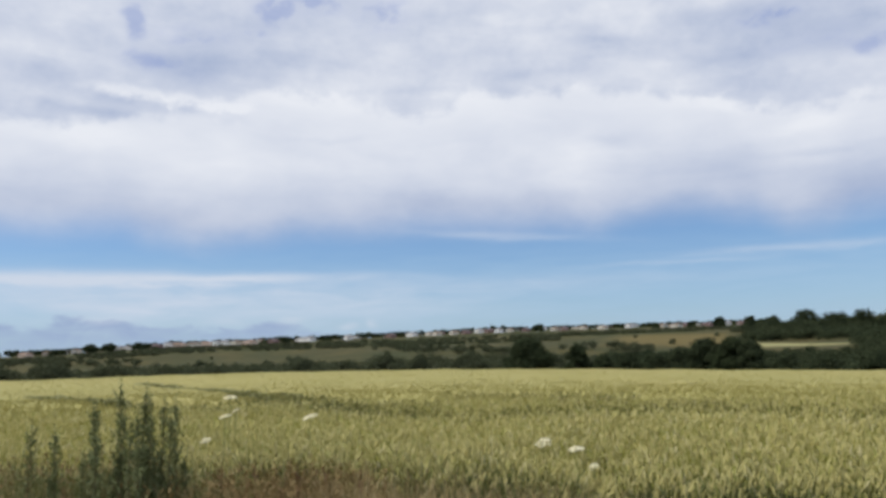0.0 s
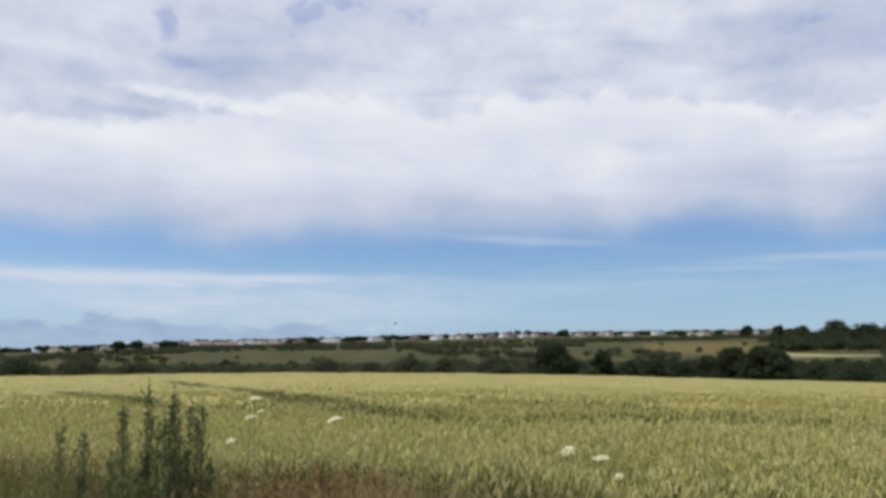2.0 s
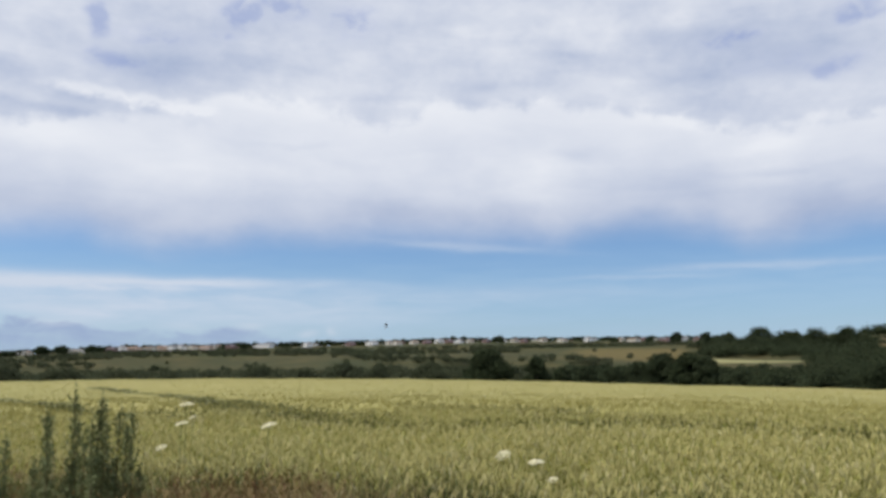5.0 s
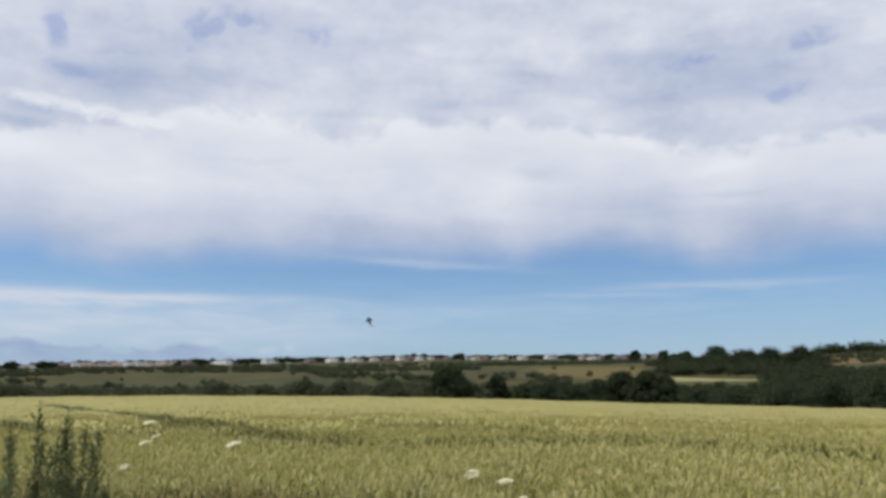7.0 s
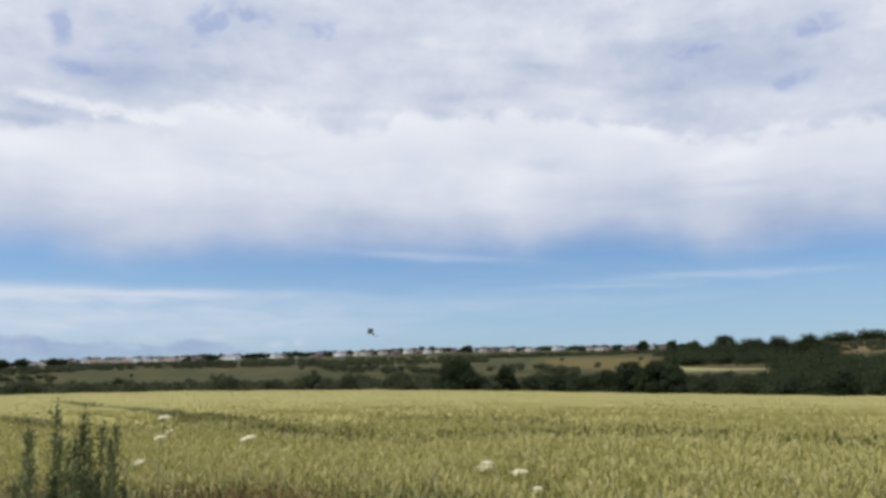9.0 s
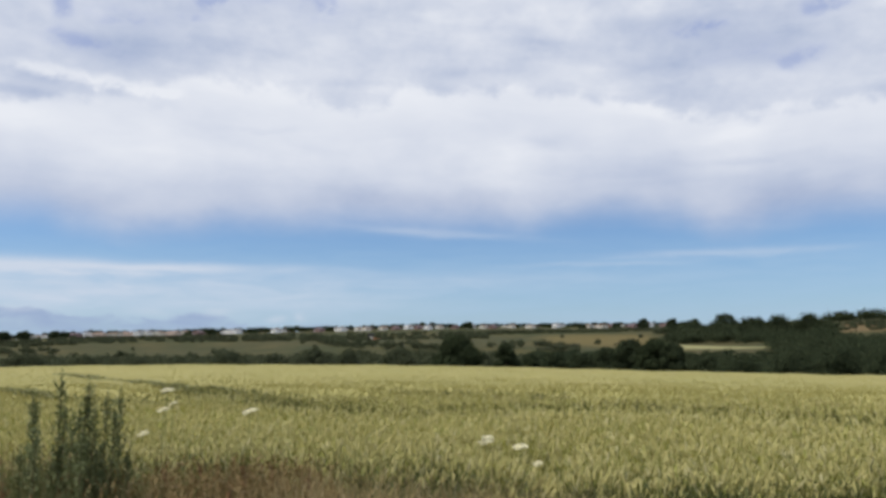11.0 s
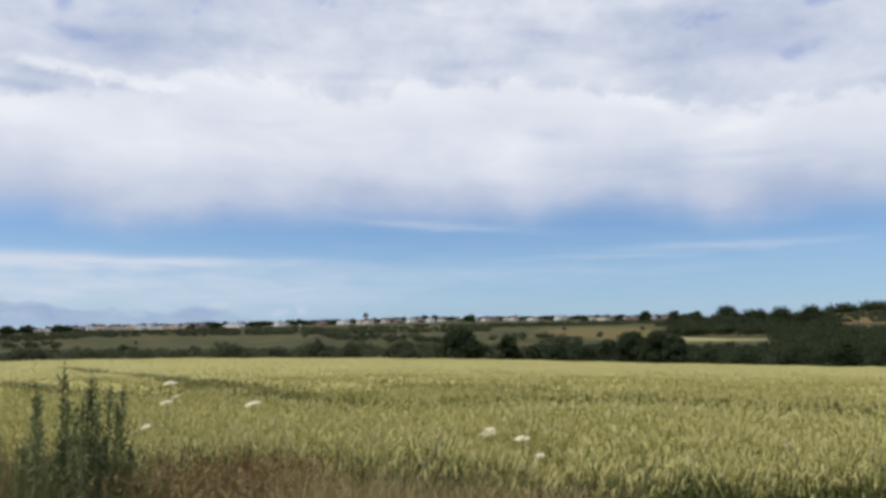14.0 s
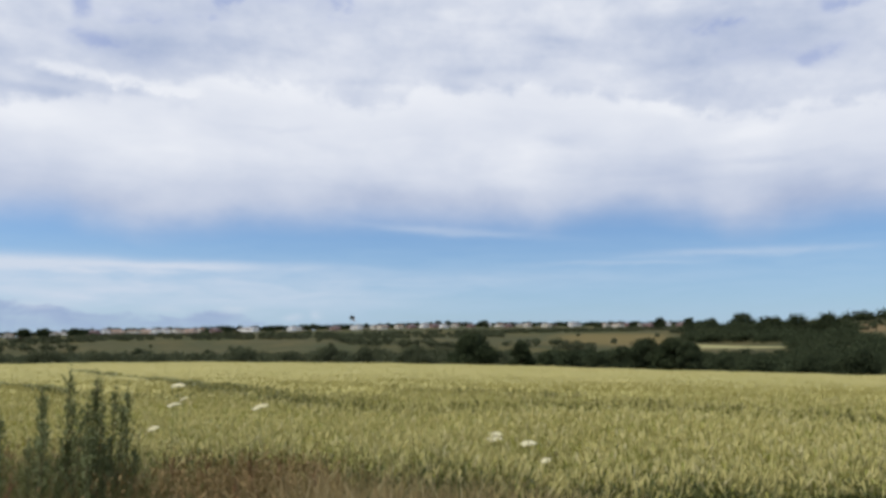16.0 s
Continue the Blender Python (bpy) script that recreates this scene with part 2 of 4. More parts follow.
M_RED = plant_mat("red_grass_head", (0.175, 0.115, 0.05), (0.24, 0.185, 0.08), 0.9, 0.8, 0.2)
M_GREEN = plant_mat("verge_grass_blade", (0.075, 0.11, 0.028), (0.17, 0.175, 0.06), 0.8, 0.6, 0.3, (0.30, 0.27, 0.12))
M_CROWN = plant_mat("tree_leaves", (0.030, 0.042, 0.022), (0.048, 0.060, 0.029), 0.12, 0.9, 0.2, None, 0.03, 0.3)
M_CROWN2 = plant_mat("hedge_leaves", (0.062, 0.078, 0.046), (0.094, 0.100, 0.056), 0.03, 0.9, 0.3, None, 0.03, 0.25)
M_WOOD = plant_mat("wood_leaves", (0.035, 0.050, 0.028), (0.058, 0.069, 0.035), 0.02, 0.9, 0.3, None, 0.03, 0.25)
M_BARK = plain_mat("bark", (0.06, 0.045, 0.03), (0.12, 0.10, 0.07), 4, 0.9, 0.1, 0.6)
M_UMBEL = plant_mat("umbel_white", (0.96, 0.93, 0.78), (0.94, 0.91, 0.72), 4, 0.8, 0.35)
M_UMBSTEM = plain_mat("umbel_stem", (0.16, 0.20, 0.07), (0.22, 0.24, 0.10), 10)
M_PURPLE = plant_mat("purple_petal", (0.30, 0.08, 0.35), (0.42, 0.16, 0.46), 4, 0.7, 0.2)


# ---- mesh helpers ----
def part(name, bm, mat, parent=None, label=""):
    me = bpy.data.meshes.new(name)
    bm.to_mesh(me)
    bm.free()
    me.materials.append(mat)
    ob = new(name, me)
    ob.parent = parent
    if label:
        ob["label"] = label
    return ob


def mesh_np(name, verts, quads, mats, midx=None, parent=None):
    """One mesh from arrays of corners and of quads."""
    me = bpy.data.meshes.new(name)
    nv, nq = len(verts), len(quads)
    me.vertices.add(nv)
    me.vertices.foreach_set("co", np.ascontiguousarray(verts, np.float32).ravel())
    me.loops.add(nq * 4)
    me.loops.foreach_set("vertex_index", np.ascontiguousarray(quads, np.int32).ravel())
    me.polygons.add(nq)
    me.polygons.foreach_set("loop_start", np.arange(0, nq * 4, 4, dtype=np.int32))
    me.polygons.foreach_set("loop_total", np.full(nq, 4, np.int32))
    for m in mats:
        me.materials.append(m)
    if midx is not None:
        me.polygons.foreach_set("material_index", np.ascontiguousarray(midx, np.int32))
    me.update(calc_edges=True)
    me.validate()
    ob = new(name, me)
    ob.parent = parent
    return ob


class Heap:
    """Collects quads of many small pieces for one mesh."""

    def __init__(self):
        self.v, self.q, self.m, self.n = [], [], [], 0

    def add(self, verts, quads, mat):
        """verts: pieces x corners x 3; quads: the faces of one piece."""
        k, c = verts.shape[:2]
        self.v.append(verts.reshape(-1, 3))
        q = np.asarray(quads)[None] + (self.n + np.arange(k) * c)[:, None, None]
        self.q.append(q.reshape(-1, 4))
        self.m.append(np.full(k * len(quads), mat))
        self.n += k * c

    def make(self, name, mats, parent=None):
        return mesh_np(name, np.concatenate(self.v), np.concatenate(self.q), mats, np.concatenate(self.m), parent)


def polar(az, r):
    return r * math.sin(radians(az)), r * math.cos(radians(az))


rng = np.random.default_rng(4)


# ---- ground ----
def smooth(a, b, v):
    u = np.clip((v - a) / (b - a), 0, 1)
    return u * u * (3 - 2 * u)


CREST_AZ, CREST_EL = (-26, -19, -12, 0, 9, 19, 29, 40), (-0.40, -0.32, -0.30, -0.41, -0.60, -0.90, -1.12, -1.35)
RIDGE_AZ, RIDGE_EL = (-30, -25, -19, -8, 3.5, 11, 19, 24, 29, 36), (1.0, 1.2, 1.55, 1.83, 2.12, 2.15, 2.1, 2.15, 2.35, 2.6)
WHEAT_H = 0.82
R_CREST, R_RIDGE = 90.0, 820.0


def height(x, y):
    """The lie of the land."""
    x, y = np.asarray(x, float), np.asarray(y, float)
    r = np.hypot(x, y)
    az = np.degrees(np.arctan2(x, y))
    az = np.where(np.abs(az) > 90, np.sign(az) * (180 - np.abs(az)), az)
    zc = EYE + R_CREST * np.tan(np.radians(np.interp(az, CREST_AZ, CREST_EL))) - WHEAT_H
    zr = EYE + R_RIDGE * np.tan(np.radians(np.interp(az, RIDGE_AZ, RIDGE_EL)))
    near = zc * smooth(8, R_CREST, r)
    fall = -9.0 * smooth(R_CREST + 2, 230, r) + 0.0 * r
    rise = (zr + 9.0 - zc) * np.clip((r - 210) / (R_RIDGE - 210), 0, 1) ** 1.05
    far = -60 * smooth(R_RIDGE + 150, 4600, r)
    bumps = 1.6 * np.sin(x * 0.013 + 1) * np.sin(y * 0.017) * smooth(250, 450, r) * (1 - smooth(650, 800, r))
    return near + fall + rise + far + bumps


def make_ground():
    rad = np.concatenate([[0.01], np.linspace(1, 30, 30), np.linspace(32, 100, 36), np.linspace(105, 880, 110), np.geomspace(900, 4700, 16)])
    az = np.radians(np.concatenate([np.arange(-45, 46, 0.75), np.arange(50, 315, 5)]))
    R, T = np.meshgrid(rad, az, indexing="ij")
    X, Y = R * np.sin(T), R * np.cos(T)
    V = np.stack([X, Y, height(X, Y)], -1).reshape(-1, 3)
    n, k = len(rad), len(az)
    i, j = np.meshgrid(np.arange(n - 1), np.arange(k), indexing="ij")
    a, b = i * k + j, i * k + (j + 1) % k
    Q = np.stack([a, a + k, b + k, b], -1).reshape(-1, 4)[:, ::-1]
    m, t, bs = material("land", 0.95, 0.1)
    sep = t.nodes.new("ShaderNodeSeparateXYZ")
    c = coords(t)
    t.links.new(c, sep.inputs[0])
    x, y, z = (Val(t, s) for s in sep.outputs)
    r = (x * x + y * y).op("SQRT")
    A = x.op("ARCTAN2", y) * 57.2958
    n1, n2 = fbm(t, c, 0.012, 5), fbm(t, c, 0.15, 5)
    fine = fbm(t, c, 22.0, 6, 0.7)
    wob = (n1 - 0.5) * 90
    # rough pasture
    col = blend(t, n1.step(0.38, 0.62), (0.040, 0.047, 0.019), (0.060, 0.056, 0.024))
    col = blend(t, n2.step(0.42, 0.66) * 0.7, col, (0.036, 0.043, 0.016))
    col = blend(t, fbm(t, c, 0.035, 5).step(0.5, 0.62) * 0.5, col, (0.095, 0.078, 0.03))
    # dry slope in the middle distance
    dry = (r + wob).step(430, 500) * (r + wob).step(650, 600) * (A + wob * 0.03).step(10, 13) * (A + wob * 0.03).step(20, 18.5)
    col = blend(t, dry * 0.8, col, (0.125, 0.098, 0.036))
    # pale stubble field
    pale = r.step(445, 452) * (r + (A - 20.5) * 6.0).step(500, 490) * A.step(20.3, 20.8) * A.step(27.6, 26.9)
    col = blend(t, pale, col, (0.23, 0.222, 0.105))
    pale2 = r.step(255, 262) * r.step(330, 322) * A.step(-16.5, -15.5) * A.step(-7.7, -8.5)
    col = blend(t, pale2 * 0.8, col, (0.15, 0.15, 0.06))
    tan = (r + wob * 0.2).step(585, 600) * (r + wob * 0.2).step(700, 690) * A.step(30.6, 31.2)
    col = blend(t, tan * 0.85, col, (0.14, 0.10, 0.05))
    # soil and litter near by
    soil = blend(t, (fine * 0.6 + n2 * 0.4).step(0.35, 0.65), (0.05, 0.045, 0.022), (0.10, 0.10, 0.042))
    col = blend(t, r.step(100, 92), col, soil)
    t.links.new(col, bs.inputs["Base Color"])
    bump(t, bs, fine, 0.6, 0.05)
    ob = mesh_np("ground", V, Q, [m])
    ob.data.polygons.foreach_set("use_smooth", np.ones(len(Q), bool))
    tagged(ob, "rolling farmland with pasture, stubble and bare soil", "ground", kind="structure")


make_ground()


# ---- wheat ----
def front_edge(x):
    """Where the crop begins, ahead of the verge."""
    return np.interp(x, (-6, -3, -1.5, -0.6, 0.1, 1.2, 2.1, 3, 5), (7.8, 7.4, 7.25, 6.8, 6.5, 6.1, 5.8, 5.5, 4.6))


TRACKS = (((-15.0, 31.2), (-12.2, 27.5), (-10.7, 26.0), (-8.7, 23.1), (-6.9, 21.0), (-5.8, 19.8), (-5.0, 19.0)),
          ((-17.6, 48.7), (-13.6, 41.0), (-10.1, 34.7), (-7.8, 31.1), (-5.7, 25.5), (-4.4, 22.2), (-3.3, 19.8), (-2.2, 18.1)),
          ((-4.4, 18.9), (-3.4, 18.0), (-2.7, 17.5), (-2.1, 16.7)),
          ((-5.7, 28.5), (-4.3, 25.7), (-3.0, 22.6), (-1.9, 21.0), (-1.1, 19.3), (-0.3, 18.0)),
          ((-2.2, 17.1), (-1.4, 16.2), (-0.9, 15.6), (-0.3, 15.2), (0.8, 14.9), (2.0, 15.1)),
          ((2.0, 15.1), (3.2, 14.9), (4.1, 14.4), (4.7, 13.8), (5.5, 13.3), (6.4, 12.8), (6.9, 12.0), (7.1, 11.4), (7.8, 10.9)),
          ((0.3, 23.6), (1.9, 24.7), (2.5, 21.7), (2.8, 19.9), (4.1, 21.3), (4.2, 19.2), (4.6, 18.9)),
          ((-5.9, 20.3), (-5.0, 19.0)))
WIDTHS = (0.40, 0.36, 0.40, 0.38, 0.75, 0.6, 0.5, 0.7)


def tram(x, y):
    """How deep a place lies in the wheel tracks and thin strips of the crop (0 to 1)."""
    out = np.zeros_like(x)
    for line, w in zip(TRACKS, WIDTHS):
        d = np.full_like(x, 1e9)
        for (ax, ay), (bx, by) in zip(line, line[1:]):
            u = np.clip(((x - ax) * (bx - ax) + (y - ay) * (by - ay)) / ((bx - ax) ** 2 + (by - ay) ** 2), 0, 1)
            d = np.minimum(d, np.hypot(x - ax - u * (bx - ax), y - ay - u * (by - ay)))
        ragged = w * (1 + 0.2 * np.sin(x * 2.3 + y) + 0.12 * np.sin(x * 5.1 - y * 2))
        out = np.maximum(out, 1 - smooth(ragged * 0.6, ragged * 1.4, d))
    return out


def patchy(x, y):
    return 0.05 * np.sin(x * 0.9 + 1.3 * np.sin(y * 0.5)) * np.sin(y * 0.7 + x * 0.2) + 0.03 * np.sin(x * 2.7 + y) * np.sin(y * 2.1 - x)


# azimuth, distance, elevation of the head, size of the head, tilt
UMB = [(6.74, 8.3, -5.42, 0.072, 0.25), (8.95, 7.6, -5.87, 0.066, 0.1), (-9.11, 9.5, -3.31, 0.078, 0.3), (-14.41, 9.5, -1.86, 0.068, 0.05),
       (-14.7, 8.6, -3.1, 0.055, 0.25), (-14.0, 9.6, -2.75, 0.04, 0.4), (-15.9, 8.6, -4.6, 0.045, 0.2), (10.1, 7.4, -7.05, 0.04, 0.2)]


def make_wheat():
    heap = Heap()
    for r0, r1, dens, scale, leaves in ((3.2, 8.5, 430, 1.05, 3), (8.5, 12, 350, 1.1, 2), (12, 20, 190, 1.15, 2), (20, 40, 46, 1.35, 0), (40, 93, 13, 1.8, 0)):
        area = 0.5 * radians(76) * (r1 * r1 - r0 * r0)
        n = int(area * dens)
        r = np.sqrt(rng.uniform(r0 * r0, r1 * r1, n))
        a = np.radians(rng.uniform(-36, 40, n))
        x, y = r * np.sin(a), r * np.cos(a)
        tuft = np.sin(x * 8.3 + 2.0 * np.sin(y * 3.1)) * np.sin(y * 7.1 + 2.0 * np.sin(x * 2.9)) * (1 - smooth(11, 17, r))
        keep = (y > front_edge(x) + rng.normal(0, 0.10, n)) & (rng.random(n) > tram(x, y) * 0.15) & (rng.random(n) > -0.7 * tuft)
        x, y, tuft = x[keep], y[keep], tuft[keep]
        n = len(x)
        gz = height(x, y)
        h = WHEAT_H + patchy(x, y) + rng.normal(0, 0.07, n) * (1 - 0.65 * smooth(14, 36, np.hypot(x, y))) - 0.05 * tram(x, y) + 0.065 * tuft
        sway = np.stack([np.sin(x * 1.7 + 2.1 * np.sin(y * 0.9)), np.sin(y * 1.9 + 1.7 * np.sin(x * 1.1))], -1)
        for ua, ur, ue, us, _ in UMB:
            ux, uy = polar(ua, ur)
            near = (np.abs(x - ux * y / uy) < 0.16) & (y > uy - 1.3) & (y < uy + 0.2)
            h = np.where(near, np.minimum(h, EYE + ur * math.tan(radians(ue)) - gz - 0.09), h)
        lean = rng.normal(0, 0.11, (n, 2)) + 0.09 * sway + np.array([0.05, -0.01])
        el = rng.uniform(0.058, 0.088, n) * (0.6 + 0.4 * scale)
        nod = rng.uniform(0, 2 * np.pi, n)
        nd = rng.uniform(0.08, 0.75, n)
        ew = 0.0072 * scale ** 1.6 * rng.uniform(0.8, 1.25, n)
        base = np.stack([x, y, gz], -1)
        top = base + np.stack([lean[:, 0] * h, lean[:, 1] * h, h - el], -1)
        d = np.stack([np.cos(nod) * nd + lean[:, 0], np.sin(nod) * nd + lean[:, 1], np.ones(n)], -1)
        d /= np.linalg.norm(d, axis=1)[:, None]
        s = np.cross(d, np.stack([np.cos(nod * 3), np.sin(nod * 3), np.zeros(n)], -1))
        s /= np.linalg.norm(s, axis=1)[:, None] + 1e-6
        u = np.cross(d, s)
        # the ear: a square spindle
        rings = []
        sides = ((1, 0), (0, 1), (-1, 0), (0, -1)) if r0 < 12 else ((1, 0), (-0.5, 0.87), (-0.5, -0.87))
        stations = ((0.0, 0.35), (0.3, 1.0), (0.75, 0.85), (1.08, 0.12)) if r0 < 20 else ((0.0, 0.5), (0.5, 1.1), (1.08, 0.15))
        for f, wd in stations:
            c = top + d * (el * f)[:, None]
            for sx, sy in sides:
                rings.append(c + (s * sx + u * sy) * (ew * wd)[:, None])
        V = np.stack(rings, 1)
        k = len(sides)
        Q = [(i * k + j, i * k + (j + 1) % k, i * k + k + (j + 1) % k, i * k + k + j) for i in range(len(stations) - 1) for j in range(k)]
        bare = tram(x, y) > rng.uniform(0.08, 0.4, n)
        ripe = 3 if r0 >= 20 else 0
        if r0 == 12:
            mix = ~bare & (rng.random(n) < smooth(14, 24, np.hypot(x, y)))
            heap.add(V[mix], Q, 3)
            heap.add(V[~bare & ~mix], Q, 0)
        else:
            heap.add(V[~bare], Q, ripe)
        heap.add(V[bare], Q, 2)
        # the stalk
        w = np.stack([np.cos(nod), np.sin(nod), np.zeros(n)], -1) * (0.0025 * scale)
        low = base + (top - base) * (0.0 if scale < 1.1 else 0.5)
        stalk = np.stack([low - w, low + w, top + w, top - w], 1)
        # stalks within 0.8 m of the edge take the foot's painted shade
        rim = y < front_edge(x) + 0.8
        heap.add(stalk[~bare & ~rim], [(0, 1, 2, 3)], 1)
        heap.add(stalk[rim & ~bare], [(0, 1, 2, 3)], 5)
        heap.add(stalk[bare], [(0, 1, 2, 3)], 2)
        # only the top leaf keeps the lit colour; lower ones are painted shaded
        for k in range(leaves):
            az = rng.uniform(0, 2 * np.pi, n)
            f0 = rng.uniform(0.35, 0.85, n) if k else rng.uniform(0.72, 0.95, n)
            ln = rng.uniform(0.10, 0.22, n) * (0.7 + 0.3 * scale)
            wl = 0.0065 * scale * rng.uniform(0.7, 1.3, n)
            o = base + (top - base) * f0[:, None]
            dirv = np.stack([np.cos(az), np.sin(az), np.zeros(n)], -1)
            side = np.stack([-np.sin(az), np.cos(az), np.zeros(n)], -1) * wl[:, None]
            up = rng.uniform(0.3, 1.1, n)
            zz = np.array([0, 0, 1.0])
            m1 = o + dirv * (ln * 0.45)[:, None] + zz * (ln * 0.5 * up)[:, None]
            m2 = o + dirv * ln[:, None] + zz * (ln * (0.7 * up - 0.35))[:, None]
            leaf = np.stack([o - side * 0.6, o + side * 0.6, m1 + side, m1 - side, m2 + side * 0.15, m2 - side * 0.15], 1)
            # edge leaves below the ears are coloured as shaded too
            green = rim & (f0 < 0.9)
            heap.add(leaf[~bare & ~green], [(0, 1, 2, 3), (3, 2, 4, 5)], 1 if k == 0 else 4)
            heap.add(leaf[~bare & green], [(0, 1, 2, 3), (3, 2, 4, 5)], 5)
    ob = heap.make("wheat", [M_EAR, M_LEAF, M_UNRIPE, M_FAREAR, M_SHADELEAF, M_FOOTSHADE])
    tagged(ob, "ripening green-gold wheat standing in a field", "wheat", kind="stuff")


make_wheat()


def make_canopy():
    """The closed mass of stalks below the ears, farther out."""
    rad = np.concatenate([np.arange(8.4, 30, 0.22), np.arange(30, 95, 0.6)])
    az = np.radians(np.arange(-38, 42, 0.45))
    R, T = np.meshgrid(rad, az, indexing="ij")
    X, Y = R * np.sin(T), R * np.cos(T)
    Z = height(X, Y) + 0.60 + patchy(X, Y) + 0.04 * rng.normal(0, 1, X.shape) * (1 - 0.85 * smooth(12, 30, R)) + 0.20 * smooth(12, 36, R)
    Z -= tram(X, Y) * 0.30
    Z = np.where(R < 8.7, height(X, Y) + 0.05, Z)
    Z = np.where(R > 93, height(X, Y) - 0.2, Z)
    V = np.stack([X, Y, Z], -1).reshape(-1, 3)
    n, k = len(rad), len(az)
    i, j = np.meshgrid(np.arange(n - 1), np.arange(k - 1), indexing="ij")
    a = i * k + j
    Q = np.stack([a, a + 1, a + k + 1, a + k], -1).reshape(-1, 4)
    m, t, bs = material("wheat_mass", 0.8, 0.15)
    c = coords(t)
    n1, n2, n3 = fbm(t, c, 0.09, 4), fbm(t, c, 1.3, 5), fbm(t, c, 14.0, 4, 0.7)
    col = blend(t, n3.step(0.35, 0.65), (0.28, 0.265, 0.085), (0.48, 0.43, 0.165))
    col = blend(t, n1.step(0.35, 0.65) * 0.5, col, (0.36, 0.33, 0.12))
    col = blend(t, n2.step(0.5, 0.75) * 0.3, col, (0.16, 0.18, 0.055))
    sx = t.nodes.new("ShaderNodeSeparateXYZ")
    t.links.new(c, sx.inputs[0])
    ahead = Val(t, sx.outputs[1])
    band = fbm(t, vec(t, Val(t, sx.outputs[0]) * 0.05, ahead * 0.33), 1.0, 4)
    col = blend(t, ahead.step(12, 34) * 0.9, col, blend(t, n1.step(0.3, 0.7), (0.305, 0.272, 0.10), (0.255, 0.238, 0.083)))
    col = blend(t, band.step(0.48, 0.66) * 0.5, col, (0.26, 0.243, 0.078))
    col = blend(t, n3.step(0.5, 0.7) * 0.3, col, (0.24, 0.225, 0.07))
    t.links.new(col, bs.inputs["Base Color"])
    bump(t, bs, n3, 0.5, 0.04)
    low = tram(X, Y).reshape(-1)[Q].max(1) > 0.3
    ob = mesh_np("wheat_mass", V, Q, [m, M_UNRIPE], low)
    tagged(ob, "dense green stalks of the wheat crop", "wheat", kind="stuff")


make_canopy()


# ---- verge ----
def blades(heap, x, y, h, width, bend, mat, head=None, headmat=1):
    n = len(x)
    gz = height(x, y)
    az = rng.uniform(0, 2 * np.pi, n)
    d = np.stack([np.cos(az), np.sin(az), np.zeros(n)], -1)
    s = np.stack([-np.sin(az), np.cos(az), np.zeros(n)], -1)
    b = rng.uniform(0.05, 1, n) * bend
    cols, base = [], np.stack([x, y, gz], -1)
    for f, w in ((0, 1.0), (0.4, 0.9), (0.75, 0.6), (1.0, 0.12)):
        c = base + d * (h * b * f * f)[:, None] + np.array([0, 0, 1.0]) * (h * (f - 0.25 * b * f * f))[:, None]
        cols += [c - s * (width * w), c + s * (width * w)]
    heap.add(np.stack(cols, 1), [(0, 1, 3, 2), (2, 3, 5, 4), (4, 5, 7, 6)], mat)
    if head:
        tip = (cols[6] + cols[7]) / 2
        for k in range(head):
            o = tip - np.array([0, 0, 1.0]) * rng.uniform(0, 0.16, n)[:, None] - d * rng.uniform(0, 0.02, n)[:, None]
            a2 = rng.uniform(0, 2 * np.pi, n)
            e = np.stack([np.cos(a2), np.sin(a2), rng.uniform(0.3, 1.6, n)], -1) * 0.032
            sd = np.stack([-np.sin(a2), np.cos(a2), np.zeros(n)], -1) * 0.007
            heap.add(np.stack([o - sd * 0.3, o + e * 0.5 - sd, o + e, o + e * 0.5 + sd], 1), [(0, 1, 2, 3)], headmat)


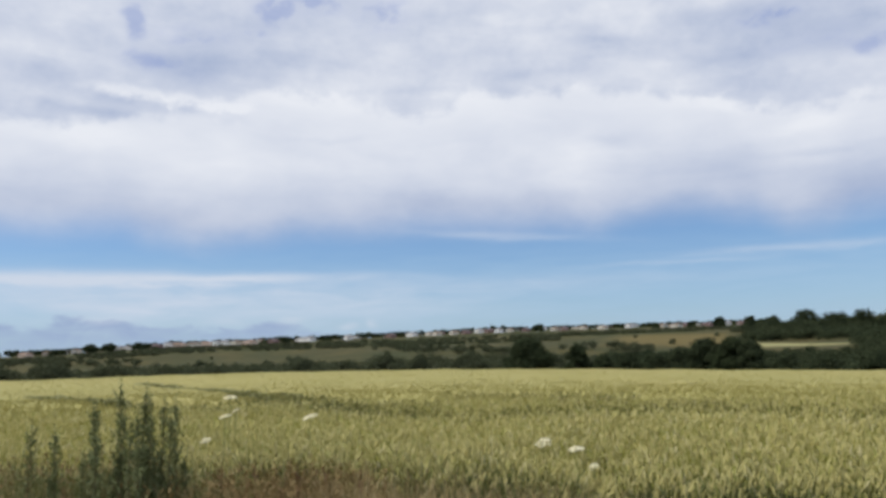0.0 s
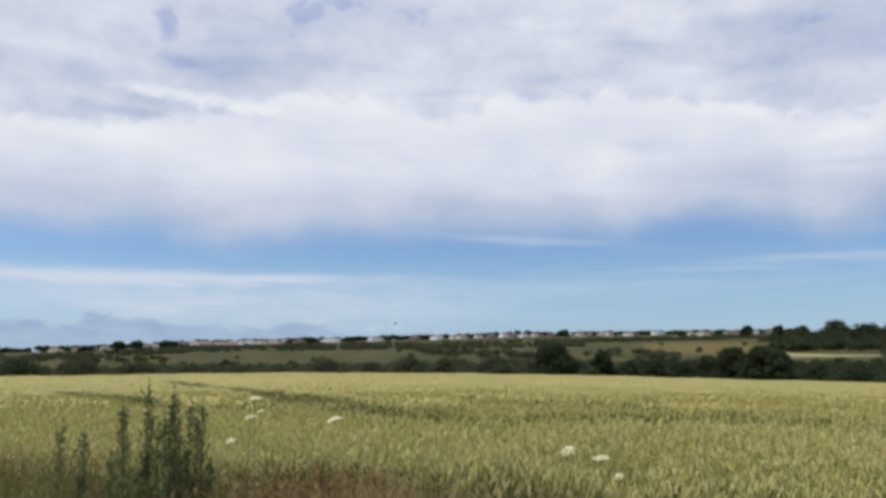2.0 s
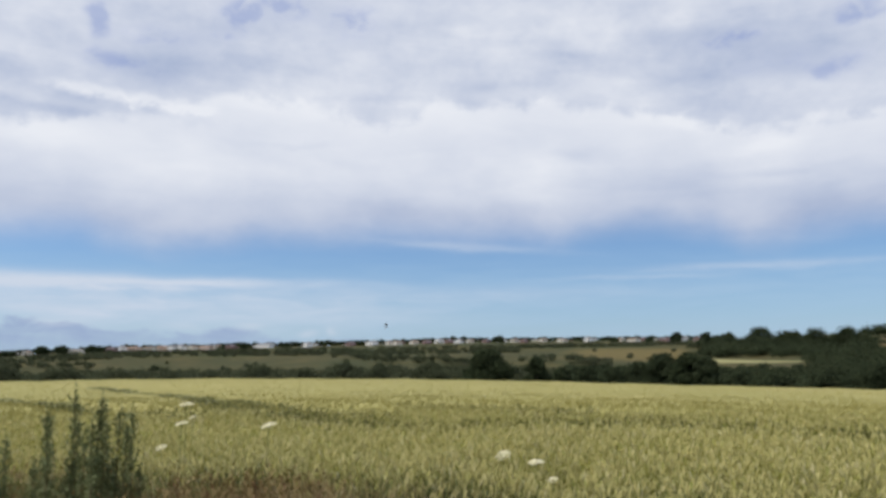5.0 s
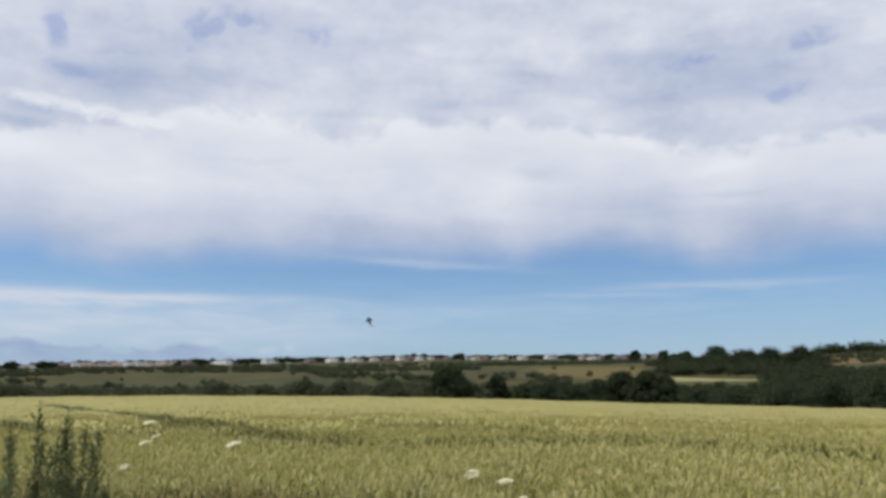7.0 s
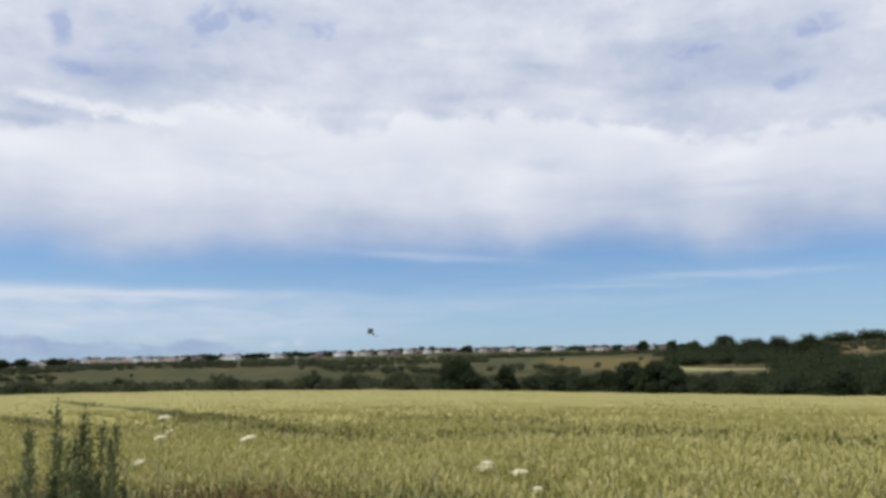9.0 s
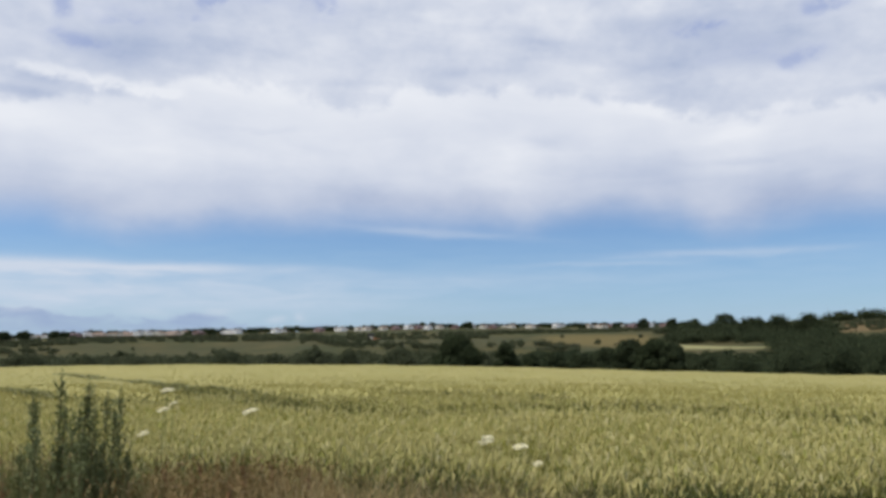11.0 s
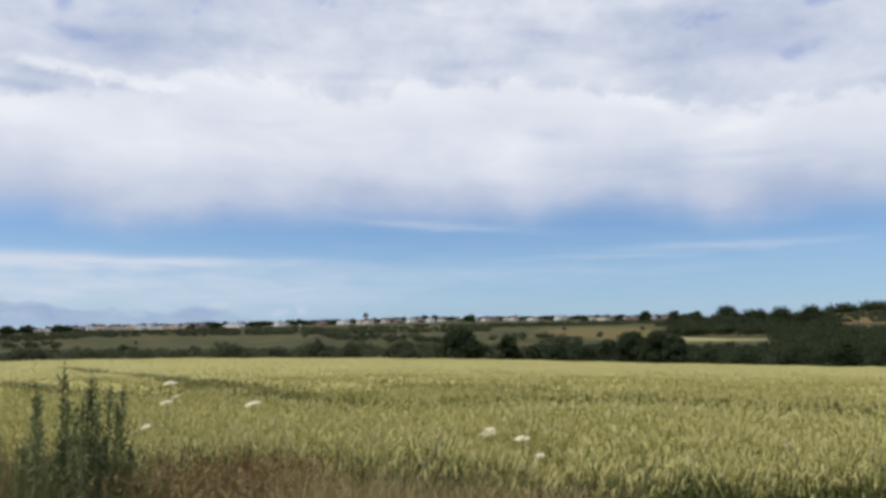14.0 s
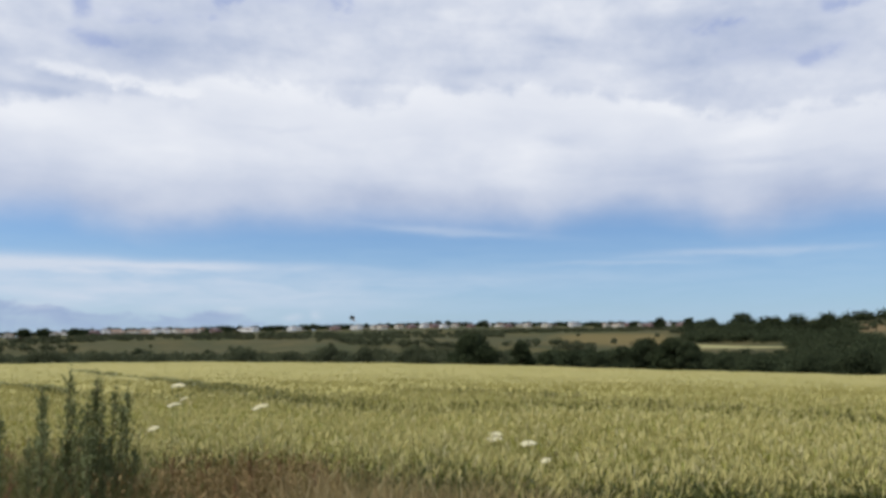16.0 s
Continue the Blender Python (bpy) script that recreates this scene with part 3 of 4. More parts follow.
def make_verge():
    def spot(n, x0, x1, depth, near=2.6):
        x = rng.uniform(x0, x1, n)
        y = front_edge(x) + 0.1 - rng.uniform(0, 1, n) ** 1.3 * depth
        k = y > near
        return x[k], y[k]
    red = Heap()
    x, y = spot(3300, -2.1, -0.35, 1.9)
    hh = rng.uniform(0.62, 1.0, len(x)) * np.interp(x, (-2.6, -1.9, -1.2, -0.7, -0.35), (0.85, 1.0, 1.02, 1.0, 0.7))
    clump = 0.5 + 0.5 * np.sin(x * 3.1 + 1.0) * np.sin(y * 2.7 + x)
    hh *= 0.76 + 0.26 * clump + 0.08 * np.sin(x * 11.0 + 3.0 * y)
    blades(red, x, y, hh, 0.0035, 0.55, 0, head=7)
    x, y = spot(1300, -5.2, -2.4, 2.2)
    blades(red, x, y, rng.uniform(0.6, 1.1, len(x)), 0.0035, 0.6, 0, head=5)
    ob = red.make("red_dry_grass", [M_DRY, M_RED])
    tagged(ob, "tall reddish-brown seeding grass on the verge", "grass", kind="stuff")
    dry = Heap()
    x, y = spot(13000, -5.5, -0.5, 2.6)
    blades(dry, x, y, rng.uniform(0.35, 0.98, len(x)) * np.interp(x, (-4, -1, 0.3), (1.05, 0.92, 0.85)), 0.0045, 0.9, 0)
    x = rng.uniform(-0.8, 2.2, 7000)
    y = front_edge(x) - rng.uniform(0.65, 2.2, 7000)
    blades(dry, x, y, rng.uniform(0.6, 1.08, 7000) * np.interp(x, (-0.8, 0.6, 1.4, 2.2), (1.0, 1.0, 0.85, 0.65)), 0.0045, 0.9, 0)
    x = rng.uniform(-4.8, -1.4, 8500)
    y = rng.uniform(4.2, 5.55, 8500)
    hh = rng.uniform(0.55, 1.05, 8500) * (0.85 + 0.2 * np.sin(x * 4.3 + y * 2.0)) * np.interp(x, (-2.6, -1.8), (1.0, 0.88))
    blades(dry, x[:7000], y[:7000], hh[:7000], 0.0045, 0.9, 0)
    blades(dry, x[7000:], y[7000:], hh[7000:], 0.005, 0.6, 1)
    ob = dry.make("dry_grass", [M_DRY, M_GREEN])
    tagged(ob, "straw-coloured dry grass bending over the verge", "grass", kind="stuff")
    green = Heap()
    x, y = spot(16000, -5.5, -0.7, 2.4, 2.2)
    blades(green, x, y, rng.uniform(0.3, 0.85, len(x)) * np.interp(x, (-4, -2, -1.6, -0.7), (1.3, 1.2, 1.0, 0.95)), 0.0055, 0.6, 0)
    x = rng.uniform(-0.9, 4.5, 9000)
    y = front_edge(x) - rng.uniform(0.7, 2.3, 9000)
    blades(green, x, y, rng.uniform(0.4, 0.88, 9000) * np.interp(x, (0.5, 1.4, 2.2), (1.0, 0.85, 0.7)), 0.005, 0.7, 0)
    # strip of blades added along the crop's edge, coloured dark as its shade
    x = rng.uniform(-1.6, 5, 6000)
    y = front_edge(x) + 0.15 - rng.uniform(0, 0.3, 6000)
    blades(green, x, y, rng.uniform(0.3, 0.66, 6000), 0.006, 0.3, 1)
    x = rng.uniform(-2.7, -1.5, 3000)
    y = rng.uniform(5.2, 6.9, 3000)
    blades(green, x, y, rng.uniform(0.5, 0.95, 3000), 0.0055, 0.5, 0)
    ob = green.make("green_grass", [M_GREEN, M_FOOTSHADE])
    tagged(ob, "green rough grass below the wheat", "grass", kind="stuff")


make_verge()


def leaf_set(bm, origin, direction, length, width, droop=0.3):
    """A pointed leaf of two quads with a fold."""
    d = direction.normalized()
    s = d.cross(Vector((0, 0, 1)))
    s = s.normalized() if s.length > 1e-4 else Vector((1, 0, 0))
    mid = origin + d * length * 0.5 + Vector((0, 0, length * 0.06))
    tip = origin + d * length - Vector((0, 0, length * droop))
    v = [bm.verts.new(p) for p in (origin, mid - s * width, tip, mid + s * width)]
    bm.faces.new(v)


def tube(bm, pts, radii, sides=6):
    rings = []
    for i, p in enumerate(pts):
        d = (pts[min(i + 1, len(pts) - 1)] - pts[max(i - 1, 0)]).normalized()
        a = d.orthogonal().normalized()
        b = d.cross(a)
        rings.append([bm.verts.new(p + (a * math.cos(k * math.tau / sides) + b * math.sin(k * math.tau / sides)) * radii[i]) for k in range(sides)])
    for r0, r1 in zip(rings, rings[1:]):
        for k in range(sides):
            bm.faces.new((r0[k], r0[(k + 1) % sides], r1[(k + 1) % sides], r1[k]))
    bm.faces.new(rings[0][::-1])
    bm.faces.new(rings[-1])


def make_mugwort(seed, h, spread):
    """A spire of grey-green leaves on a reddish stem."""
    rnd = random.Random(seed)
    root = new("mugwort")
    st, lf = bmesh.new(), bmesh.new()
    lean = Vector((rnd.uniform(-0.02, 0.02), rnd.uniform(-0.03, 0.03), 0))
    axis = [Vector((lean.x * f * f, lean.y * f * f, f)) * h for f in (0, 0.25, 0.5, 0.75, 1)]
    tube(st, axis, [0.007, 0.006, 0.005, 0.0035, 0.0015])

    def along(f):
        return Vector((lean.x * f * f, lean.y * f * f, f)) * h
    def frond(o, d, ln, leaves):
        for k in range(leaves):
            g = (k + 0.5) / leaves
            b = rnd.uniform(0, 6.28)
            q = o + d * (ln * g) + Vector((0, 0, ln * 0.25 * g * g))
            leaf_set(lf, q, d * 0.7 + Vector((math.cos(b), math.sin(b), rnd.uniform(-0.2, 0.9))), rnd.uniform(0.03, 0.06) * (1.15 - 0.5 * g), rnd.uniform(0.005, 0.009), 0.2)
    n = int(36 * h)
    for i in range(n):
        f = 0.10 + 0.86 * i / n
        a = i * 2.4 + rnd.uniform(-0.5, 0.5)
        ln = (0.025 + spread * min(1.0, (1 - f) * 1.15)) * rnd.uniform(0.5, 1.5)
        d = Vector((math.cos(a), math.sin(a), rnd.uniform(0.8, 1.9))).normalized()
        tube(st, [along(f), along(f) + d * ln], [0.0018, 0.0008], 3)
        frond(along(f), d, ln * 1.15, 12)
    frond(along(0.9), Vector((lean.x, lean.y, 1)).normalized(), h * 0.1, 16)
    part("stem", st, M_MUGSTEM, root, "reddish-brown woody stem")
    part("foliage", lf, M_MUG, root)
    return root


# place, height, reach of the side shoots
MUG = [(-2.77, 5.61, 1.34, 0.19), (-2.56, 5.60, 1.31, 0.19), (-2.42, 5.78, 1.45, 0.19), (-2.33, 5.71, 1.47, 0.19), (-2.25, 5.90, 1.60, 0.19),
       (-2.12, 5.90, 1.48, 0.19), (-2.06, 5.92, 1.58, 0.19), (-1.99, 5.95, 1.48, 0.19), (-1.85, 5.89, 1.48, 0.19), (-2.08, 5.70, 1.41, 0.19),
       (-1.88, 5.77, 1.37, 0.19), (-2.10, 5.58, 1.31, 0.19), (-1.97, 5.63, 1.40, 0.19), (-2.27, 5.51, 1.28, 0.19), (-1.96, 5.42, 1.22, 0.19),
       (-2.20, 5.76, 1.42, 0.19), (-1.98, 5.95, 1.12, 0.25), (-2.16, 6.00, 1.10, 0.25), (-1.80, 5.90, 1.06, 0.24), (-2.35, 6.00, 1.00, 0.22),
       (-2.05, 5.75, 1.20, 0.24), (-2.18, 5.7, 1.16, 0.23), (-1.92, 5.68, 1.15, 0.23), (-2.42, 5.7, 1.12, 0.21), (-2.62, 5.65, 1.0, 0.2)]
for i, (x, y, h, s) in enumerate(MUG):
    ob = make_mugwort(20 + i, h, s)
    ob.matrix_basis = pose(x, y, float(height(x, y)), 0, 0, i * 47)
    tagged(ob, "tall grey-green mugwort spire growing on the verge", "weed", "mugwort on the verge")


def make_umbel(seed, h, size, tilt):
    rnd = random.Random(seed)
    root = new("hogweed_flower")
    st, fl = bmesh.new(), bmesh.new()
    top = Vector((0.02, 0.0, h))
    tube(st, [Vector((0, 0, 0)), Vector((0.01, 0, h * 0.5)), top - Vector((0, 0, size * 0.25))], [0.006, 0.005, 0.004])
    for k in range(22):
        a, q = k * 2.4, math.sqrt((k + 0.5) / 22)
        c = top + Vector((math.cos(a) * q * size, math.sin(a) * q * size, -q * q * size * 0.32 + math.cos(a) * q * size * tilt + math.sin(a) * q * size * (0.45 if seed in (0, 6, 7) else 0.12)))
        tube(st if k % 3 == 0 else fl, [top - Vector((0, 0, size * 0.22)), c], [0.0016, 0.001], 3)
        for j in range(30):
            b, g = rnd.uniform(0, 6.28), rnd.uniform(0, 1) ** 0.5 * size * 0.2
            o = c + Vector((math.cos(b) * g, math.sin(b) * g, rnd.uniform(-0.02, 0.02) * size - g * g / size * 0.6))
            e = size * 0.15
            t1 = rnd.uniform(0, 6.28)
            v = [fl.verts.new(o + Vector((math.cos(t1 + m * 1.57) * e, math.sin(t1 + m * 1.57) * e, rnd.uniform(-0.5, 0.8) * e))) for m in range(4)]
            fl.faces.new(v)
    part("stalk", st, M_UMBSTEM, root)
    part("umbel", fl, M_UMBEL, root, "flat white flower head")
    return root


for i, (a, r, e, s, tl) in enumerate(UMB):
    x, y = polar(a, r)
    g = float(height(x, y))
    ob = make_umbel(i, EYE + r * math.tan(radians(e)) - g, s, tl)
    ob.matrix_basis = pose(x, y, g, 0, 0, 0)
    tagged(ob, "white hogweed umbel standing above the wheat", "flower", "hogweed in the wheat")


def make_thistle():
    root = new("thistle")
    st, fl = bmesh.new(), bmesh.new()
    tube(st, [Vector((0, 0, 0)), Vector((0.01, 0, 0.45)), Vector((0.0, 0, 0.85))], [0.006, 0.005, 0.004])
    bmesh.ops.create_icosphere(st, subdivisions=2, radius=0.016, matrix=Matrix.Translation((0, 0, 0.86)))
    rnd = random.Random(5)
    for k in range(60):
        a, q = k * 2.4, math.sqrt(k / 60)
        leaf_set(fl, Vector((0, 0, 0.868)), Vector((math.cos(a) * q, math.sin(a) * q, 0.9)), 0.034, 0.003, -0.1)
    part("stalk", st, M_UMBSTEM, root)
    part("flower_head", fl, M_PURPLE, root, "purple flower head")
    return tagged(root, "purple thistle flower at the edge of the wheat", "flower")


_thistle = make_thistle()
for _a, _r, _up in ((26.6, 5.0, -0.06),):
    _x, _y = polar(_a, _r)
    _m = pose(_x, _y, float(height(_x, _y)) + _up)
    _thistle.matrix_basis = _m


def make_dock(seed, h):
    """A dock plant gone to seed: a ribbed stem, rusty seed spikes and a few broad leaves."""
    rnd = random.Random(seed)
    root = new("dock_plant")
    st, lf = bmesh.new(), bmesh.new()
    spikes = []
    tube(st, [Vector((0, 0, 0)), Vector((0.01, 0.01, h * 0.5)), Vector((0.0, 0.02, h))], [0.006, 0.005, 0.002])
    for b in range(7):
        f = 0.45 + 0.5 * b / 7
        a = b * 2.4 + rnd.uniform(-0.3, 0.3)
        o = Vector((0.01 * (1 - f), 0.02 * f, h * f))
        d = Vector((math.cos(a), math.sin(a), 2.4)).normalized()
        ln = h * 0.28 * (1.15 - f)
        tube(st, [o, o + d * ln], [0.002, 0.001], 3)
        sd = bmesh.new()
        spikes.append(sd)
        for k in range(46):
            q = o + d * ln * rnd.uniform(0.1, 1.0) + Vector((rnd.gauss(0, 0.008), rnd.gauss(0, 0.008), 0))
            t2 = rnd.uniform(0, 6.28)
            leaf_set(sd, q, Vector((math.cos(t2), math.sin(t2), rnd.uniform(-0.6, 0.6))), 0.012, 0.005, 0.1)
    sd = bmesh.new()
    spikes.append(sd)
    for k in range(120):
        q = Vector((rnd.gauss(0, 0.008), 0.02 + rnd.gauss(0, 0.008), h * rnd.uniform(0.6, 1.0)))
        t2 = rnd.uniform(0, 6.28)
        leaf_set(sd, q, Vector((math.cos(t2), math.sin(t2), rnd.uniform(-0.6, 0.6))), 0.013, 0.005, 0.1)
    for k in range(9):
        a = k * 2.4
        leaf_set(lf, Vector((0, 0, h * (0.08 + 0.05 * k))), Vector((math.cos(a), math.sin(a), 1.0)), rnd.uniform(0.18, 0.28), 0.04, 0.35)
    part("stem", st, M_MUGSTEM, root)
    for sd in spikes:
        tagged(part("seed_spike", sd, M_RUST, root, "rusty brown seed head"), kind="stuff")
    part("leaves", lf, M_GREEN, root)
    return root


M_RUST = plant_mat("dock_seed", (0.13, 0.055, 0.03), (0.21, 0.10, 0.055), 3, 0.8, 0.1, None, 0.05)
for _i, (_a, _r, _h) in enumerate(((-12.6, 6.4, 1.02), (-9.6, 6.2, 1.0), (-7.8, 6.5, 0.98), (-14.6, 6.2, 1.05), (-5.6, 6.3, 0.92), (-24.3, 5.6, 1.0), (-10.8, 5.7, 0.9))):
    _x, _y = polar(_a, _r)
    _o = make_dock(70 + _i, _h)
    _o.matrix_basis = pose(_x, _y, float(height(_x, _y)), 0, 0, _i * 61)
    tagged(_o, "rusty brown dock gone to seed among the grass", "weed", "docks on the verge")


def make_leafy(seed):
    """A low clump of broad green leaves."""
    rnd = random.Random(seed)
    bm = bmesh.new()
    for k in range(70):
        a = k * 2.4
        z = rnd.uniform(0.15, 0.62)
        o = Vector((rnd.gauss(0, 0.05), rnd.gauss(0, 0.05), z))
        leaf_set(bm, o, Vector((math.cos(a), math.sin(a), rnd.uniform(0.1, 0.9))), rnd.uniform(0.07, 0.14), 0.028, 0.35)
    st = bmesh.new()
    for k in range(5):
        tube(st, [Vector((rnd.gauss(0, 0.03), rnd.gauss(0, 0.03), 0)), Vector((rnd.gauss(0, 0.05), rnd.gauss(0, 0.05), 0.6))], [0.004, 0.002], 4)
    root = new("nettle_clump")
    part("stem", st, M_UMBSTEM, root)
    part("leaves", bm, M_LEAFY, root)
    return tagged(root, "low clump of broad green leaves at the field edge", "weed", "leafy weeds on the verge")


M_LEAFY = plant_mat("broad_leaf", (0.08, 0.16, 0.03), (0.14, 0.23, 0.055), 2, 0.6, 0.25)
for _i, (_a, _r) in enumerate(((6.4, 5.4), (-3.8, 5.9), (-16.2, 5.9), (-26.3, 5.8), (14.5, 5.0))):
    _x, _y = polar(_a, _r)
    make_leafy(90 + _i).matrix_basis = pose(_x, _y, float(height(_x, _y)) - 0.02)


# ---- trees and scrub ----
def leaf_cloud(r_, lobes, count, size, squash=0.8):
    """Small leaf clumps over the skins of several overlapping lobes."""
    w = np.array([l[3] ** 2 for l in lobes])
    pick = r_.choice(len(lobes), count, p=w / w.sum())
    L = np.array(lobes)[pick]
    d = r_.normal(0, 1, (count, 3))
    d /= np.linalg.norm(d, axis=1)[:, None]
    d[:, 2] = np.where(d[:, 2] < -0.5, -d[:, 2] * 0.3, d[:, 2])
    rad = L[:, 3] * (1 - 0.7 * r_.random(count) ** 1.6) * (1 + 0.10 * r_.normal(0, 1, count))
    c = L[:, :3] + d * rad[:, None] * np.array([1, 1, squash])
    nrm = d + r_.normal(0, 0.65, (count, 3))
    nrm /= np.linalg.norm(nrm, axis=1)[:, None]
    s = np.cross(nrm, r_.normal(0, 1, (count, 3)))
    s /= np.linalg.norm(s, axis=1)[:, None]
    u = np.cross(nrm, s)
    z = (size * r_.uniform(0.6, 1.4, count))[:, None]
    return np.stack([c - s * z * 0.8, c - u * z, c + s * z * 0.8 + nrm * z * 0.25, c + u * z], 1)


def make_tree(seed, h, w, count, size, mat, low=0.12, lobes=9, name="tree"):
    """Trunk and limbs, and a crown of many clumps; h high, w wide."""
    r_ = np.random.default_rng(seed)
    root = new(name)
    bm = bmesh.new()
    th = h * max(low, 0.1) + h * 0.3
    tube(bm, [Vector((0, 0, -0.3)), Vector((0.05 * w * r_.normal() * 0.3, 0, th * 0.5)), Vector((0, 0.03 * w * r_.normal(), th * 1.5))],
         [h * 0.03, h * 0.024, h * 0.01])
    L = []
    for k in range(lobes):
        a = k * 2.4 + r_.uniform(-0.4, 0.4)
        f = (k + 0.5) / lobes
        q = w * 0.5 * 0.62 * math.sin(math.pi * min(0.97, 0.22 + 0.75 * f)) * r_.uniform(0.6, 1.15)
        rr = w * 0.5 * r_.uniform(0.42, 0.58) * (1 - 0.3 * f)
        zc = h * (low + (1 - low) * f) - rr * 0.4 * f + (1 - f) * rr * 0.4
        zc = min(zc, h - rr * 0.8)
        c = (math.cos(a) * q, math.sin(a) * q, zc)
        L.append((*c, rr))
        tube(bm, [Vector((0, 0, th * (0.4 + 0.7 * f))), Vector(c) * 0.6 + Vector((0, 0, th * 0.25)), Vector(c)], [h * 0.011, h * 0.008, h * 0.004], 5)
    part("trunk", bm, M_BARK, root, "bare brown trunk and limbs")
    V = leaf_cloud(r_, L, count, size)
    heap = Heap()
    heap.add(V, [(0, 1, 2, 3)], 0)
    heap.make("crown", [mat], root)
    return root


def put(ob, az, r, turn=0, scale=1.0, sink=0.0):
    x, y = polar(az, r)
    ob.matrix_basis = pose(x, y, float(height(x, y)) - sink, 0, 0, turn)
    ob.scale = (scale, scale, scale)
    return ob


def sized_tree(seed, az, r, top_el, w_deg, label, mat, count=1800, size=None, low=0.05, group="", name="tree"):
    """A tree whose top stands at an elevation, so many degrees wide."""
    x, y = polar(az, r)
    h = EYE + r * math.tan(radians(top_el)) - float(height(x, y))
    w = 2 * r * math.tan(radians(w_deg / 2))
    ob = make_tree(seed, h, w, count, size or max(0.18, r * 0.0012), mat, low, 9 if name == "tree" else 16, name)
    put(ob, az, r, seed * 31)
    return tagged(ob, label, "tree" if name == "tree" else "bush", group)


# azimuth, distance, elevation of the top, width in degrees
BUSH = [(5.9, 135, 1.70, 3.9), (9.25, 140, 1.05, 2.1), (1.9, 150, 0.85, 3.4), (-4.0, 155, 0.75, 3.6), (-9.6, 150, 0.62, 3.4), (-1.6, 165, 0.62, 2.6),
        (17.7, 140, 1.25, 3.2), (19.4, 136, 1.3, 3.4), (20.5, 132, 1.05, 2.2), (16.2, 150, 0.75, 2.8), (12.6, 155, 0.45, 2.6), (14.4, 150, 0.35, 2.5), (11.0, 165, 0.3, 2.2),
        (34.0, 130, 1.0, 4.2), (30.5, 150, 0.55, 3.2), (27.6, 145, 0.15, 3.0), (24.6, 140, -0.05, 3.2), (22.6, 150, 0.1, 2.4),
        (-13.0, 170, 0.25, 2.6), (-15.5, 170, 0.3, 3.0), (-18.5, 165, 0.35, 3.6), (-22.0, 160, 0.5, 4.0), (-25.5, 150, 0.7, 4.0), (-29.0, 150, 0.8, 4.2),
        (-6.5, 170, 0.45, 2.8), (7.6, 160, 0.5, 2.6), (37.5, 140, 0.8, 4.0)]
for i, (a, r, e, w) in enumerate(BUSH):
    sized_tree(60 + i, a, r, e, w, "dense dark green hawthorn bush beyond the wheat field", M_CROWN if i in (0, 1, 7, 12) else M_WOOD if a > 8 else M_CROWN2,
               14000 if w > 3 else 9000, group="bushes beyond the field", name="hawthorn_bush")

SKYTREE = [(23.95, 640, 3.05, 1.6), (20.6, 640, 2.72, 0.9), (18.7, 700, 2.75, 0.85), (16.9, 720, 2.45, 0.55), (22.0, 640, 2.65, 1.1), (25.6, 620, 2.75, 1.6),
           (27.2, 600, 2.85, 1.7), (29.0, 590, 2.95, 1.9), (30.9, 745, 3.1, 2.0), (32.6, 745, 3.2, 2.2), (34.5, 745, 3.2, 2.4), (36.5, 745, 3.3, 2.4),
           (3.55, 800, 2.62, 0.55), (4.25, 800, 2.62, 0.5), (6.75, 790, 2.65, 0.75), (-2.9, 800, 2.3, 0.6), (-10.7, 790, 2.2, 0.6), (-22.05, 780, 1.95, 0.8),
           (-23.1, 780, 1.9, 0.8), (-20.3, 780, 1.98, 0.75), (-19.8, 780, 1.92, 0.7), (-12.2, 790, 1.95, 0.6), (-7.9, 790, 1.98, 0.7), (-25.0, 780, 1.6, 1.0),
           (10.0, 800, 2.4, 0.5), (12.4, 800, 2.42, 0.4), (14.6, 780, 2.4, 0.5), (21.2, 700, 2.5, 0.7)]
for i, (a, r, e, w) in enumerate(SKYTREE):
    sized_tree(160 + i, a, r, e - (0.3 if a > 29.5 else 0.12), w * (1.3 if r < 700 else 1.2), "dark round-topped tree standing on the ridge", M_CROWN, 1300, r * 0.0011, 0.02, "trees on the ridge")


def make_scrub(name, count, mat, label, where):
    """Woods and hedges too far off to count."""
    r_ = np.random.default_rng(len(name))
    heap = Heap()
    for _ in range(count):
        a, r, h, w = where(r_)
        x, y = polar(a, r)
        z = float(height(x, y))
        lobes = [(x + r_.normal() * w * 0.3, y + r_.normal() * w * 0.3, z + h * r_.uniform(0.3, 0.7), w * r_.uniform(0.3, 0.5)) for _ in range(3)]
        heap.add(leaf_cloud(r_, lobes, int(90 + w * 15), r * 0.0010, 0.9), [(0, 1, 2, 3)], 0)
    tagged(heap.make(name, [mat]), label, "scrub", kind="stuff")


def hedge_line(lines):
    def where(r_):
        a0, r0, a1, r1, h = lines[r_.integers(len(lines))]
        f = r_.random()
        return a0 + (a1 - a0) * f, r0 + (r1 - r0) * f + r_.normal() * 6, h * r_.uniform(0.6, 1.2), h * r_.uniform(0.8, 1.5)
    return where


def ridge_band(r_):
    a = r_.uniform(-31, 38)
    r = r_.uniform(675 if 8 < a < 19.5 else 600, 708)
    return a, r, r_.uniform(0.6, 1.9), r_.uniform(3, 5)


def right_wood(r_):
    a = r_.uniform(20.5, 39)
    r = r_.uniform(505, 640) if a < 27.0 else r_.uniform(300, 640) if a < 30.5 else r_.uniform(300, 500)
    h = r_.uniform(2, 4) if a > 30.5 or r < 505 else r_.uniform(3, 6) if r < 590 else r_.uniform(5, 8.5)
    return a, r, h, r_.uniform(6, 10)


def valley(r_):
    return r_.uniform(-31, 11), r_.uniform(280, 385), r_.uniform(2.0, 3.8), r_.uniform(3, 5.5)


